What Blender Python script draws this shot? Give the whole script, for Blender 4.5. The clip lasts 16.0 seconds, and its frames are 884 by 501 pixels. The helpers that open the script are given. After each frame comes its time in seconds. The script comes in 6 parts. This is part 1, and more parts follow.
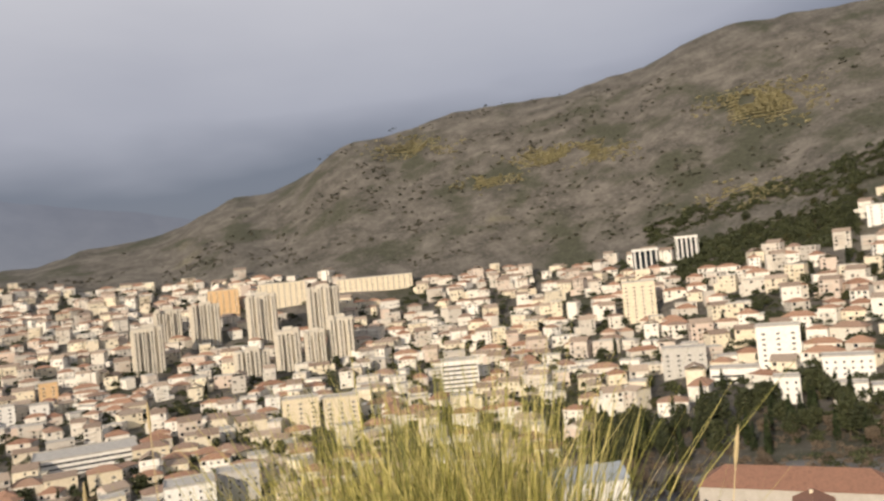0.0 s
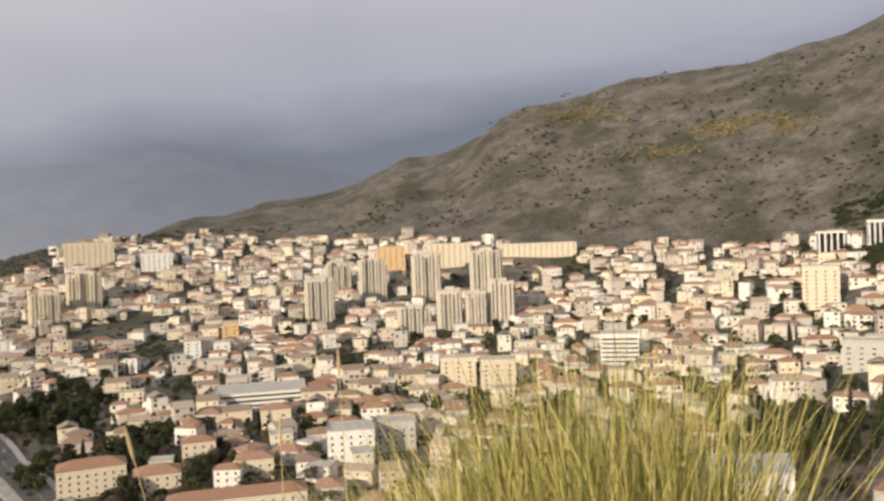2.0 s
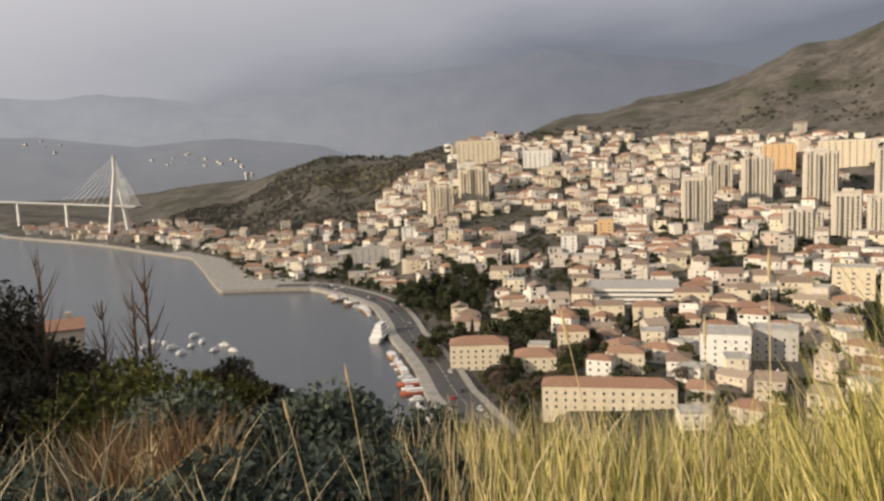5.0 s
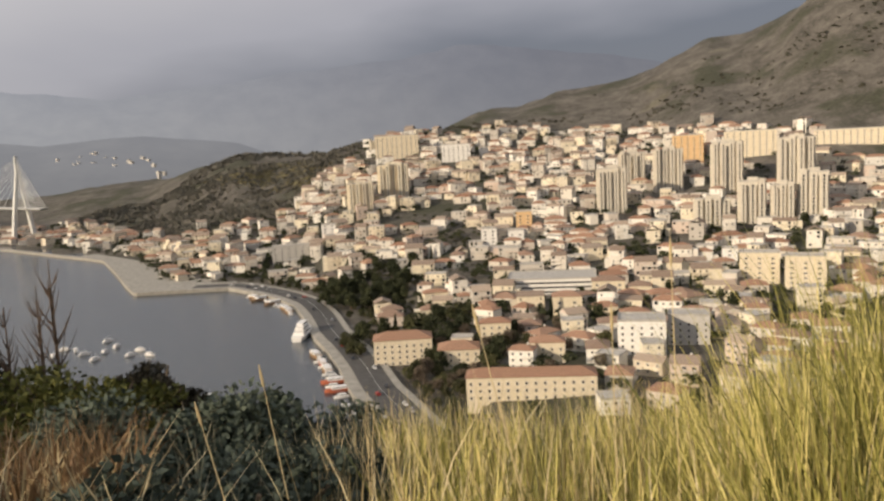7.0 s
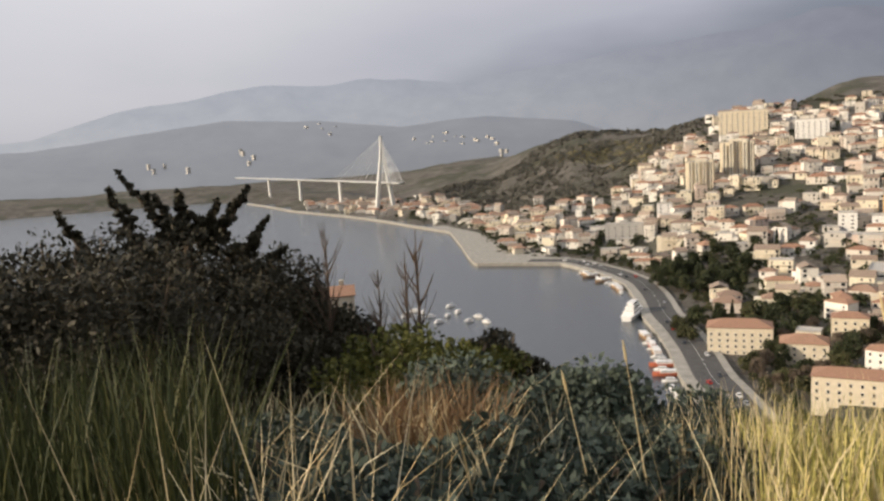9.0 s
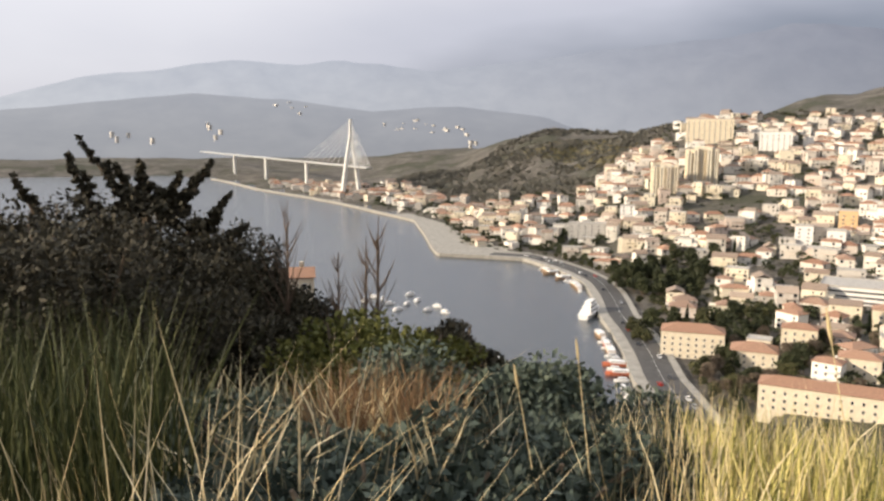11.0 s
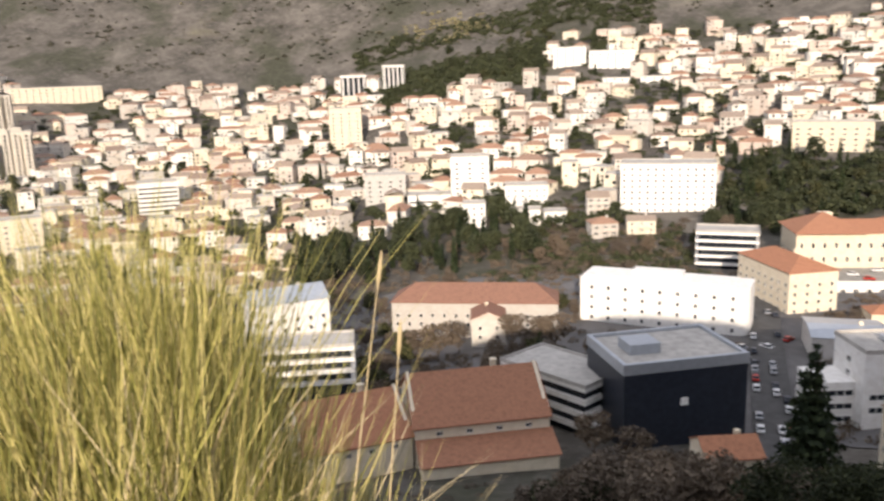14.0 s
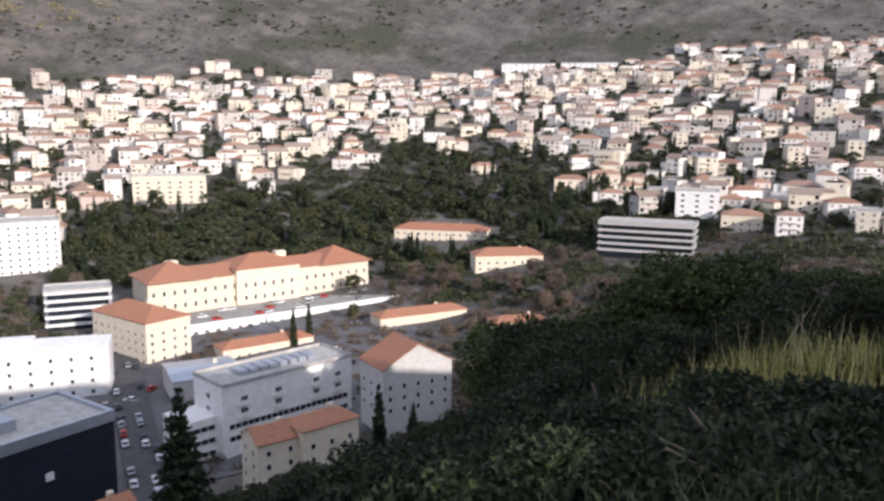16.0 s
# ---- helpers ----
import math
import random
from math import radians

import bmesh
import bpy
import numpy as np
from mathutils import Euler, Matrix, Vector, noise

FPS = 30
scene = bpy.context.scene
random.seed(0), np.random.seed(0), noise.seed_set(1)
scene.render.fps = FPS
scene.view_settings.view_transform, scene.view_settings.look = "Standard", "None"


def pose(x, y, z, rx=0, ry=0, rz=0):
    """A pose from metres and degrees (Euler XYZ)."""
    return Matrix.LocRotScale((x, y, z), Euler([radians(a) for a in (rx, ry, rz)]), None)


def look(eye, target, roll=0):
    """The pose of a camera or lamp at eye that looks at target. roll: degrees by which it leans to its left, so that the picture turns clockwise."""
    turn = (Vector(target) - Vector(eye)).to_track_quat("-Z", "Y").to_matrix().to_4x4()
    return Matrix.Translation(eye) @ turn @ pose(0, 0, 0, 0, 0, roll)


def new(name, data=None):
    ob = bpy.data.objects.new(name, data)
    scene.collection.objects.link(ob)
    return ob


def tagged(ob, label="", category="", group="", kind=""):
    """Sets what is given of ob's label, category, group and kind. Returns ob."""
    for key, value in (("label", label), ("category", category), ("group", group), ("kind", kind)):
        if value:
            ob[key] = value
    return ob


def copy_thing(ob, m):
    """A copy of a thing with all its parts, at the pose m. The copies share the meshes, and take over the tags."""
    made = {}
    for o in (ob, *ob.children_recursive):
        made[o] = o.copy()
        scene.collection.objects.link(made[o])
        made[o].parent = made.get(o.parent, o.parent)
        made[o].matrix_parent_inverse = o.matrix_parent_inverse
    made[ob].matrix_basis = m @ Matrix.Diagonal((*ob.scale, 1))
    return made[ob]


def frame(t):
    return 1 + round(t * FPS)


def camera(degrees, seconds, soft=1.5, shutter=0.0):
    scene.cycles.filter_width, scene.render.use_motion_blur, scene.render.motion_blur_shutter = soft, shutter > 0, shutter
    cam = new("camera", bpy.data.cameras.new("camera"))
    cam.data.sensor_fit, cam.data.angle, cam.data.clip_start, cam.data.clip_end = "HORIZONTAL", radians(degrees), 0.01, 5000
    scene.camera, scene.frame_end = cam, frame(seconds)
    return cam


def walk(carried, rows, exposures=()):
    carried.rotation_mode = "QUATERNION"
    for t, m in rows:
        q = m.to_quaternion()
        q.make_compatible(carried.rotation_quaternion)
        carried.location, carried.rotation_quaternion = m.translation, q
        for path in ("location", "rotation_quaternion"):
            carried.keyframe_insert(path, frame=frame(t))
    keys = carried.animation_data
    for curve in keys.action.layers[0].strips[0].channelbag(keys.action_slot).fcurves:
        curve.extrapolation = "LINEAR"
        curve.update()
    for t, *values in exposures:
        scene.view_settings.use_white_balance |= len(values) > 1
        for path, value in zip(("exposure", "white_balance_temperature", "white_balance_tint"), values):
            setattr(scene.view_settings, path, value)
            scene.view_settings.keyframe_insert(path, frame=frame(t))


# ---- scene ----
cam = camera(57.0, 16.0, soft=2.6, shutter=0.15)
EYE = 115.0
ROWS = [
    (0.0, 0.24, 1.09, 5.57),
    (0.5, 5.10, 0.32, 5.21),
    (1.0, 3.03, 1.82, 4.37),
    (1.5, 4.20, 0.77, 3.10),
    (2.0, 11.76, -0.56, 2.10),
    (2.5, 18.68, -3.93, 0.96),
    (3.0, 28.26, -6.40, 0.68),
    (3.5, 35.91, -7.15, 0.82),
    (3.7, 37.39, -7.12, 1.29),
    (5.8, 36.93, -6.43, 2.87),
    (6.0, 35.13, -6.66, 2.93),
    (6.5, 31.52, -7.52, 3.21),
    (7.0, 32.04, -7.38, 2.93),
    (7.5, 36.50, -6.94, 1.77),
    (8.0, 43.10, -6.27, 1.26),
    (8.5, 51.53, -6.98, 3.51),
    (8.7, 54.73, -7.42, 4.01),
    (10.8, 54.27, -8.69, 0.32),
    (11.0, 53.21, -8.46, -0.43),
    (11.5, 47.31, -9.41, -1.20),
    (12.0, 32.11, -9.51, 1.11),
    (12.5, 16.80, -9.36, 1.47),
    (13.0, 6.80, -10.28, 2.27),
    (13.5, -5.94, -11.08, 2.67),
    (14.0, -19.90, -12.51, 1.86),
    (14.5, -32.24, -12.75, 1.22),
    (15.0, -46.50, -12.08, -1.08),
    (15.5, -55.61, -11.23, -0.82),
    (16.0, -63.68, -9.31, -0.39),
]
ARM = 0.35     # the camera is held out at arm's length while its bearer turns
walk(cam, [(t, pose(-ARM * math.sin(radians(yaw)), ARM * (math.cos(radians(yaw)) - 1), EYE, 90 + pitch, roll, yaw)) for t, yaw, pitch, roll in ROWS],
     [(0.0, 0.57, 6350, 10), (2.5, 0.57, 6450, 10), (3.5, 0.56, 6500, 10), (7.0, 0.5, 6650, 10), (8.5, 0.64, 6450, 10), (11.0, 1.12, 6350, 10), (12.5, 1.0, 6500, 10), (13.5, 0.95, 6300, 12), (14.0, 0.98, 6050, 14), (14.5, 1.0, 5900, 15), (15.0, 1.06, 5600, 17), (16.0, 0.86, 5350, 17)])

# ---------------------------------------------------------------- sky and sun
SUN_AZ, SUN_EL = 154.0, 18.0        # bearing left of straight ahead, and height
world = bpy.data.worlds.new("sky")
scene.world = world
world.use_nodes = True
wt = world.node_tree
bg = wt.nodes["Background"]
sky = wt.nodes.new("ShaderNodeTexSky")
sky.sky_type, sky.sun_disc = "NISHITA", False
sky.sun_elevation, sky.sun_rotation = radians(SUN_EL), radians(-SUN_AZ)


def world_node(kind, **values):
    n = wt.nodes.new(kind)
    for key, v in values.items():
        n.inputs[int(key[1:])].default_value = v
    return n


# a grey cloud deck, thicker and bluer low over the mountains, thinner towards the west
at = world_node("ShaderNodeTexCoord")
spread = world_node("ShaderNodeMapping", i3=(1.0, 1.0, 3.0))
cloud = wt.nodes.new("ShaderNodeTexNoise")
cloud.inputs["Scale"].default_value, cloud.inputs["Detail"].default_value, cloud.inputs["Roughness"].default_value = 2.2, 4, 0.5
west = wt.nodes.new("ShaderNodeVectorMath")
west.operation = "DOT_PRODUCT"
west.inputs[1].default_value = (-0.2, 0.0, 1.0)
bank = wt.nodes.new("ShaderNodeVectorMath")     # the thick bank over the far range
bank.operation = "DOT_PRODUCT"
bank.inputs[1].default_value = (-0.5, 0.866, 0.0)
thick = wt.nodes.new("ShaderNodeMapRange")
thick.inputs[1].default_value, thick.inputs[2].default_value, thick.inputs[3].default_value, thick.inputs[4].default_value = 0.75, 1.0, 0.0, 0.09
less = wt.nodes.new("ShaderNodeMath")
less.operation = "SUBTRACT"
puff = wt.nodes.new("ShaderNodeMath")
puff.operation = "MULTIPLY_ADD"
puff.inputs[1].default_value = 0.16
tones = wt.nodes.new("ShaderNodeValToRGB")
e = tones.color_ramp.elements
e.new(0.5), e.new(0.6)
for el, (pos, col) in zip(e, ((0.19, (1.2, 1.26, 1.55)), (0.27, (2.75, 2.72, 3.05)), (0.38, (3.7, 3.6, 3.8)), (0.62, (5.2, 5.1, 5.1)))):
    el.position, el.color = pos, (*col, 1)
cover = wt.nodes.new("ShaderNodeMix")
cover.data_type = "RGBA"
cover.inputs[0].default_value = 0.94
wt.links.new(at.outputs["Generated"], spread.inputs[0])
wt.links.new(spread.outputs[0], cloud.inputs["Vector"])
wt.links.new(at.outputs["Generated"], west.inputs[0])
wt.links.new(cloud.outputs["Fac"], puff.inputs[0])
wt.links.new(at.outputs["Generated"], bank.inputs[0])
wt.links.new(bank.outputs["Value"], thick.inputs[0])
wt.links.new(west.outputs["Value"], less.inputs[0])
wt.links.new(thick.outputs[0], less.inputs[1])
wt.links.new(less.outputs[0], puff.inputs[2])
wt.links.new(puff.outputs[0], tones.inputs[0])
wt.links.new(sky.outputs[0], cover.inputs[6])
wt.links.new(tones.outputs[0], cover.inputs[7])
wt.links.new(cover.outputs[2], bg.inputs[0])
bg.inputs[1].default_value = 0.1

sun = new("sun", bpy.data.lights.new("sun", "SUN"))
sun.data.energy, sun.data.angle, sun.data.color = 3.2, radians(0.6), (1.0, 0.83, 0.62)
s = radians(SUN_AZ)
sun.matrix_basis = look((-math.sin(s) * math.cos(radians(SUN_EL)), math.cos(s) * math.cos(radians(SUN_EL)), math.sin(radians(SUN_EL))), (0, 0, 0))


# ---------------------------------------------------------------- helpers
def P(az, d, z=0.0):
    """A place by its bearing in degrees (left of straight ahead is plus), its distance and its height."""
    a = radians(az)
    return Vector((-d * math.sin(a), d * math.cos(a), z))


def mesh_of(name, bm, mats):
    me = bpy.data.meshes.new(name)
    bm.to_mesh(me)
    bm.free()
    for m in (mats if isinstance(mats, (list, tuple)) else [mats]):
        me.materials.append(m)
    return me


def part(name, bm, material, parent=None, label="", m=None):
    ob = new(name, bm if isinstance(bm, bpy.types.Mesh) else mesh_of(name, bm, material))
    if parent is not None:
        ob.parent = parent
    if m is not None:
        ob.matrix_basis = m
    if label:
        ob["label"] = label
    return ob


def box(bm, x0, y0, z0, x1, y1, z1, mi=0):
    v = [bm.verts.new(c) for c in ((x0, y0, z0), (x1, y0, z0), (x1, y1, z0), (x0, y1, z0), (x0, y0, z1), (x1, y0, z1), (x1, y1, z1), (x0, y1, z1))]
    for f in ((0, 3, 2, 1), (4, 5, 6, 7), (0, 1, 5, 4), (1, 2, 6, 5), (2, 3, 7, 6), (3, 0, 4, 7)):
        bm.faces.new([v[i] for i in f]).material_index = mi


def poly(bm, pts, mi=0):
    f = bm.faces.new([bm.verts.new(p) for p in pts])
    f.material_index = mi
    return f


# ---------------------------------------------------------------- ground heights
NEAR_D = (0.0, 3.0, 6.0, 12.0, 30.0, 60.0, 100.0, 150.0)
PROFILES = []


def profile(az, near, *far):
    ds = list(NEAR_D) + list(far[0::2]) + [5200.0]
    zs = list(near) + list(far[1::2]) + [far[-1]]
    PROFILES.append((az, np.array(ds), np.array(zs)))


LEFT = (113.4, 113.4, 112.7, 111.2, 104, 90, 64, 34)
SPUR = (113.4, 113.4, 112.8, 111.6, 107.5, 102, 95, 84)
MID = (113.4, 113.3, 112.4, 109.6, 99, 80, 52, 30)
RIGHT = (113.4, 113.0, 111.6, 109, 100.5, 88, 66, 42)
MIDR = (113.4, 112.6, 110.8, 106.8, 95.5, 77, 52, 33)
BACK = (113.4, 113.4, 113.6, 114, 115, 116, 115, 112)
profile(-180, BACK, 400, 100, 1000, 90)
# hump out of view behind the eye, added to shade the right slope
profile(-130, (113.4, 113.4, 114.2, 117.0, 121.5, 121.5, 114, 105), 300, 100, 1400, 300)
profile(-92, (113.4, 113.1, 112.4, 111, 106, 100, 90, 78), 250, 58, 400, 60, 600, 90, 800, 160, 1000, 195, 1400, 400)
profile(-75, (113.4, 113.0, 112.0, 110, 103, 93, 78, 60), 250, 38, 350, 40, 500, 62, 700, 110, 950, 180, 1400, 430)
profile(-60, RIGHT, 200, 34, 345, 31, 420, 38, 600, 80, 800, 128, 950, 158, 1400, 440)
profile(-45, (113.4, 112.7, 111.0, 107.2, 96.5, 79, 54, 33), 200, 29, 345, 30, 400, 36, 600, 75, 800, 125, 900, 150, 1400, 450)
profile(-30, MIDR, 200, 28, 350, 31, 425, 38, 600, 66, 750, 104, 850, 136, 1400, 459)
profile(-22, MIDR, 300, 24, 500, 40, 650, 68, 800, 108, 900, 130, 1400, 468)
profile(-18, MIDR, 300, 20, 500, 33, 650, 58, 800, 98, 900, 122, 1400, 452)
profile(-12, MIDR, 300, 16, 500, 27, 650, 46, 800, 84, 930, 114, 1400, 416)
profile(-5, MID, 300, 13, 500, 22, 650, 38, 800, 68, 950, 110, 1400, 390, 1700, 400)
profile(5, MID, 300, 12, 500, 19, 650, 31, 800, 56, 950, 110, 1050, 140, 1400, 358, 1700, 330)
profile(13, MID, 300, 11, 500, 17, 650, 28, 800, 50, 950, 96, 1050, 116, 1500, 265, 1700, 250, 4000, 300)
profile(20, MID, 300, 10, 500, 15, 700, 30, 900, 66, 1050, 104, 1150, 118, 1550, 223, 2000, 150, 4000, 100)
profile(28, MID, 290, 8, 500, 12, 700, 27, 900, 58, 1100, 102, 1250, 142, 1600, 180, 1900, 120, 3000, 60, 4500, 20)
profile(36, MID, 240, 6, 320, 3, 500, 5, 700, 17, 850, 48, 1000, 80, 1250, 122, 1500, 128, 1700, 100, 2500, 60, 4500, 20)
profile(45, MID, 210, 8, 260, 3, 680, 2.5, 800, 6, 900, 18, 1100, 45, 1300, 80, 1500, 112, 1700, 100, 2500, 60, 4500, 20)
profile(53, LEFT, 210, 8, 260, 3, 760, 2.5, 1000, 4, 1150, 8, 1400, 30, 1900, 60, 2500, 40, 4500, 20)
profile(60, LEFT, 210, 8, 260, 3, 1400, 2.5, 1800, 12, 1950, 16, 2200, 20, 4500, 20)
profile(63, (113.4, 113.4, 112.7, 111.3, 105.5, 95, 86, 79), 210, 40, 260, 3, 1600, 2.5, 1900, 14, 4500, 20)
profile(70, SPUR, 210, 46, 260, 3, 2000, 2.5, 2100, 20, 4500, 20)
profile(80, SPUR, 210, 50, 260, 3, 2100, 2.5, 2200, 20, 4500, 20)
profile(100, SPUR, 210, 60, 300, 3, 2100, 2.5, 2300, 20, 4500, 20)
profile(130, (113.4, 113.4, 113.6, 114, 115, 115, 112, 104), 400, 60, 1400, 60)
profile(180, BACK, 400, 100, 1000, 90)
PAZ = np.array([p[0] for p in PROFILES], float)

# far and near shore of the bay by bearing
SHORE_AZ = np.array((36.5, 38.0, 39.4, 40.1, 41.0, 41.9, 42.4, 43.1, 44.5, 47.3, 53.45, 54.0, 55.0, 57.9, 61.3, 64.6, 66.2, 70, 80, 100, 125))
SHORE_D = np.array((300.0, 335, 372, 415, 460, 500, 560, 610, 652, 716, 738, 800, 1008, 1123, 1300, 1472, 1576, 2020, 2120, 2150, 2150))
NEARSHORE = 285.0


SHORE_LINE = np.array([tuple(P(float(a), float(np.interp(a, SHORE_AZ, SHORE_D))).xy) for a in np.linspace(36.5, 72, 220)])


def in_bay(az, d, grow=0.0):
    return 36.5 < az < 125 and NEARSHORE - grow < d < np.interp(az, SHORE_AZ, SHORE_D) + grow


def polar(x, y):
    return math.degrees(math.atan2(-x, y)), math.hypot(x, y)


def gz(x, y):
    az, d = polar(x, y)
    i = int(np.clip(np.searchsorted(PAZ, az) - 1, 0, len(PAZ) - 2))
    a, b = PROFILES[i], PROFILES[i + 1]
    t = (az - a[0]) / (b[0] - a[0])
    t = t * t * (3 - 2 * t)
    z = float((1 - t) * np.interp(d, a[1], a[2]) + t * np.interp(d, b[1], b[2]))
    if d > 600:
        k = min(1.0, (d - 600) / 700) * min(1.0, max(0.0, (z - 4) / 40))
        z += k * (26 * noise.noise((x / 260, y / 260, 3)) + 11 * noise.noise((x / 90, y / 90, 8)) + 4 * noise.noise((x / 35, y / 35, 1)))
    elif d < 150:
        z += min(1.0, d / 20) * 0.9 * noise.noise((x / 9, y / 9, 5)) + 0.08 * noise.noise((x / 1.3, y / 1.3, 2))
    if in_bay(az, d):
        z = -7.0
    elif 30 < az < 75 and d > 290:
        off = float(np.min(np.hypot(SHORE_LINE[:, 0] - x, SHORE_LINE[:, 1] - y)))
        if off < 10:
            z = -7.0
        elif off < 75:
            z = min(z, 2.0 + max(0.0, off - 48) * 0.12)
    return z


def build_ground():
    azs = [-180 + 4 * i for i in range(20)] + [-100 + 0.5 * i for i in range(400)] + [100 + 4 * i for i in range(20)]
    ds = [0.35 * 1.082 ** i for i in range(123)]
    ds = [d for d in ds if d < 4950]
    verts, faces = [(0, 0, 113.4)], []
    for d in ds:
        for a in azs:
            p = P(a, d)
            verts.append((p.x, p.y, gz(p.x, p.y)))
    n = len(azs)
    for i in range(n):
        faces.append((0, 1 + (i + 1) % n, 1 + i))
    for k in range(len(ds) - 1):
        o = 1 + k * n
        for i in range(n):
            j = (i + 1) % n
            faces.append((o + i, o + j, o + n + j, o + n + i))
    me = bpy.data.meshes.new("ground")
    me.from_pydata(verts, [], [f[::-1] for f in faces])
    me.polygons.foreach_set("use_smooth", [True] * len(me.polygons))
    me.materials.append(M_GROUND)
    ob = new("ground", me)
    tagged(ob, "stony scrub-covered hillside running down to the town and bay", "ground", kind="structure")
    return ob

# ---------------------------------------------------------------- materials
class Nodes:
    """Short hand for a node material."""

    def __init__(self, name, rough=0.8, metal=0.0, spec=0.3):
        self.m = bpy.data.materials.new(name)
        self.m.use_nodes = True
        self.t = self.m.node_tree
        self.b = self.t.nodes["Principled BSDF"]
        self.b.inputs["Roughness"].default_value = rough
        self.b.inputs["Metallic"].default_value = metal
        self.b.inputs["Specular IOR Level"].default_value = spec
        self.geo = self.t.nodes.new("ShaderNodeNewGeometry")

    def noise(self, scale, detail=4, rough=0.6, vec=None):
        n = self.t.nodes.new("ShaderNodeTexNoise")
        n.inputs["Scale"].default_value, n.inputs["Detail"].default_value, n.inputs["Roughness"].default_value = scale, detail, rough
        self.t.links.new(vec or self.geo.outputs["Position"], n.inputs["Vector"])
        return n.outputs["Fac"]

    def ramp(self, fac, *stops):
        r = self.t.nodes.new("ShaderNodeValToRGB")
        e = r.color_ramp.elements
        while len(e) < len(stops):
            e.new(0.5)
        for el, (pos, col) in zip(e, stops):
            el.position, el.color = pos, (*col, 1)
        self.t.links.new(fac, r.inputs[0])
        return r.outputs[0]

    def mix(self, fac, a, b, mode="MIX"):
        n = self.t.nodes.new("ShaderNodeMix")
        n.data_type, n.blend_type = "RGBA", mode
        for sock, v in ((n.inputs[0], fac), (n.inputs[6], a), (n.inputs[7], b)):
            if isinstance(v, (int, float)):
                sock.default_value = v
            elif isinstance(v, tuple):
                sock.default_value = (*v, 1)
            else:
                self.t.links.new(v, sock)
        return n.outputs[2]

    def step(self, val, a, b):
        n = self.t.nodes.new("ShaderNodeMapRange")
        n.inputs[1].default_value, n.inputs[2].default_value = a, b
        self.t.links.new(val, n.inputs[0])
        return n.outputs[0]

    def random(self):
        n = self.t.nodes.new("ShaderNodeMath")
        n.operation = "FRACT"
        a = self.t.nodes.new("ShaderNodeMath")
        self.t.links.new(self.t.nodes.new("ShaderNodeObjectInfo").outputs["Random"], a.inputs[0])
        self.t.links.new(self.geo.outputs["Random Per Island"], a.inputs[1])
        self.t.links.new(a.outputs[0], n.inputs[0])
        return n.outputs[0]

    def object_random(self):
        return self.t.nodes.new("ShaderNodeObjectInfo").outputs["Random"]

    def island(self):
        return self.geo.outputs["Random Per Island"]

    def color(self, sock):
        if isinstance(sock, tuple):
            self.b.inputs["Base Color"].default_value = (*sock, 1)
        else:
            self.t.links.new(sock, self.b.inputs["Base Color"])
        return self

    def bump(self, fac, strength, dist):
        n = self.t.nodes.new("ShaderNodeBump")
        n.inputs["Strength"].default_value, n.inputs["Distance"].default_value = strength, dist
        self.t.links.new(fac, n.inputs["Height"])
        self.t.links.new(n.outputs[0], self.b.inputs["Normal"])
        return self


def wall_mat(name, *cols):
    k = Nodes(name, 0.85)
    pick = k.ramp(k.random(), *[(i / max(1, len(cols) - 1), c) for i, c in enumerate(cols)])
    dirt = k.ramp(k.noise(0.6, 6, 0.7), (0.3, (0.82, 0.8, 0.77)), (0.62, (1, 1, 1)))
    k.color(k.mix(1.0, pick, dirt, "MULTIPLY"))
    return k.bump(k.noise(9.0), 0.15, 0.03).m


def roof_mat(name, a, b, c):
    k = Nodes(name, 0.85)
    pick = k.ramp(k.random(), (0.0, a), (0.5, b), (1.0, c))
    spots = k.ramp(k.noise(1.2, 6, 0.75), (0.3, (0.62, 0.62, 0.62)), (0.5, (0.95, 0.95, 0.95)), (0.72, (1.15, 1.1, 1.05)))
    k.color(k.mix(1.0, pick, spots, "MULTIPLY"))
    return k.bump(k.noise(5.0), 0.4, 0.06).m


def plain(name, col, rough=0.7, metal=0.0, grain=3.0, amount=0.25):
    k = Nodes(name, rough, metal)
    lo, hi = tuple(c * (1 - amount) for c in col), tuple(min(1, c * (1 + amount)) for c in col)
    k.color(k.ramp(k.noise(grain, 5, 0.65), (0.3, lo), (0.7, hi)))
    return k.bump(k.noise(grain * 6), 0.15, 0.02).m


def leaf_mat(name, a, b, c, trans=0.25):
    k = Nodes(name, 0.7, 0, 0.2)
    base = k.ramp(k.island(), (0.0, a), (0.55, b), (1.0, c))
    tone = k.ramp(k.object_random(), (0.0, (0.75, 0.75, 0.75)), (1.0, (1.15, 1.1, 1.0)))
    k.color(k.mix(1.0, base, tone, "MULTIPLY"))
    return k.m


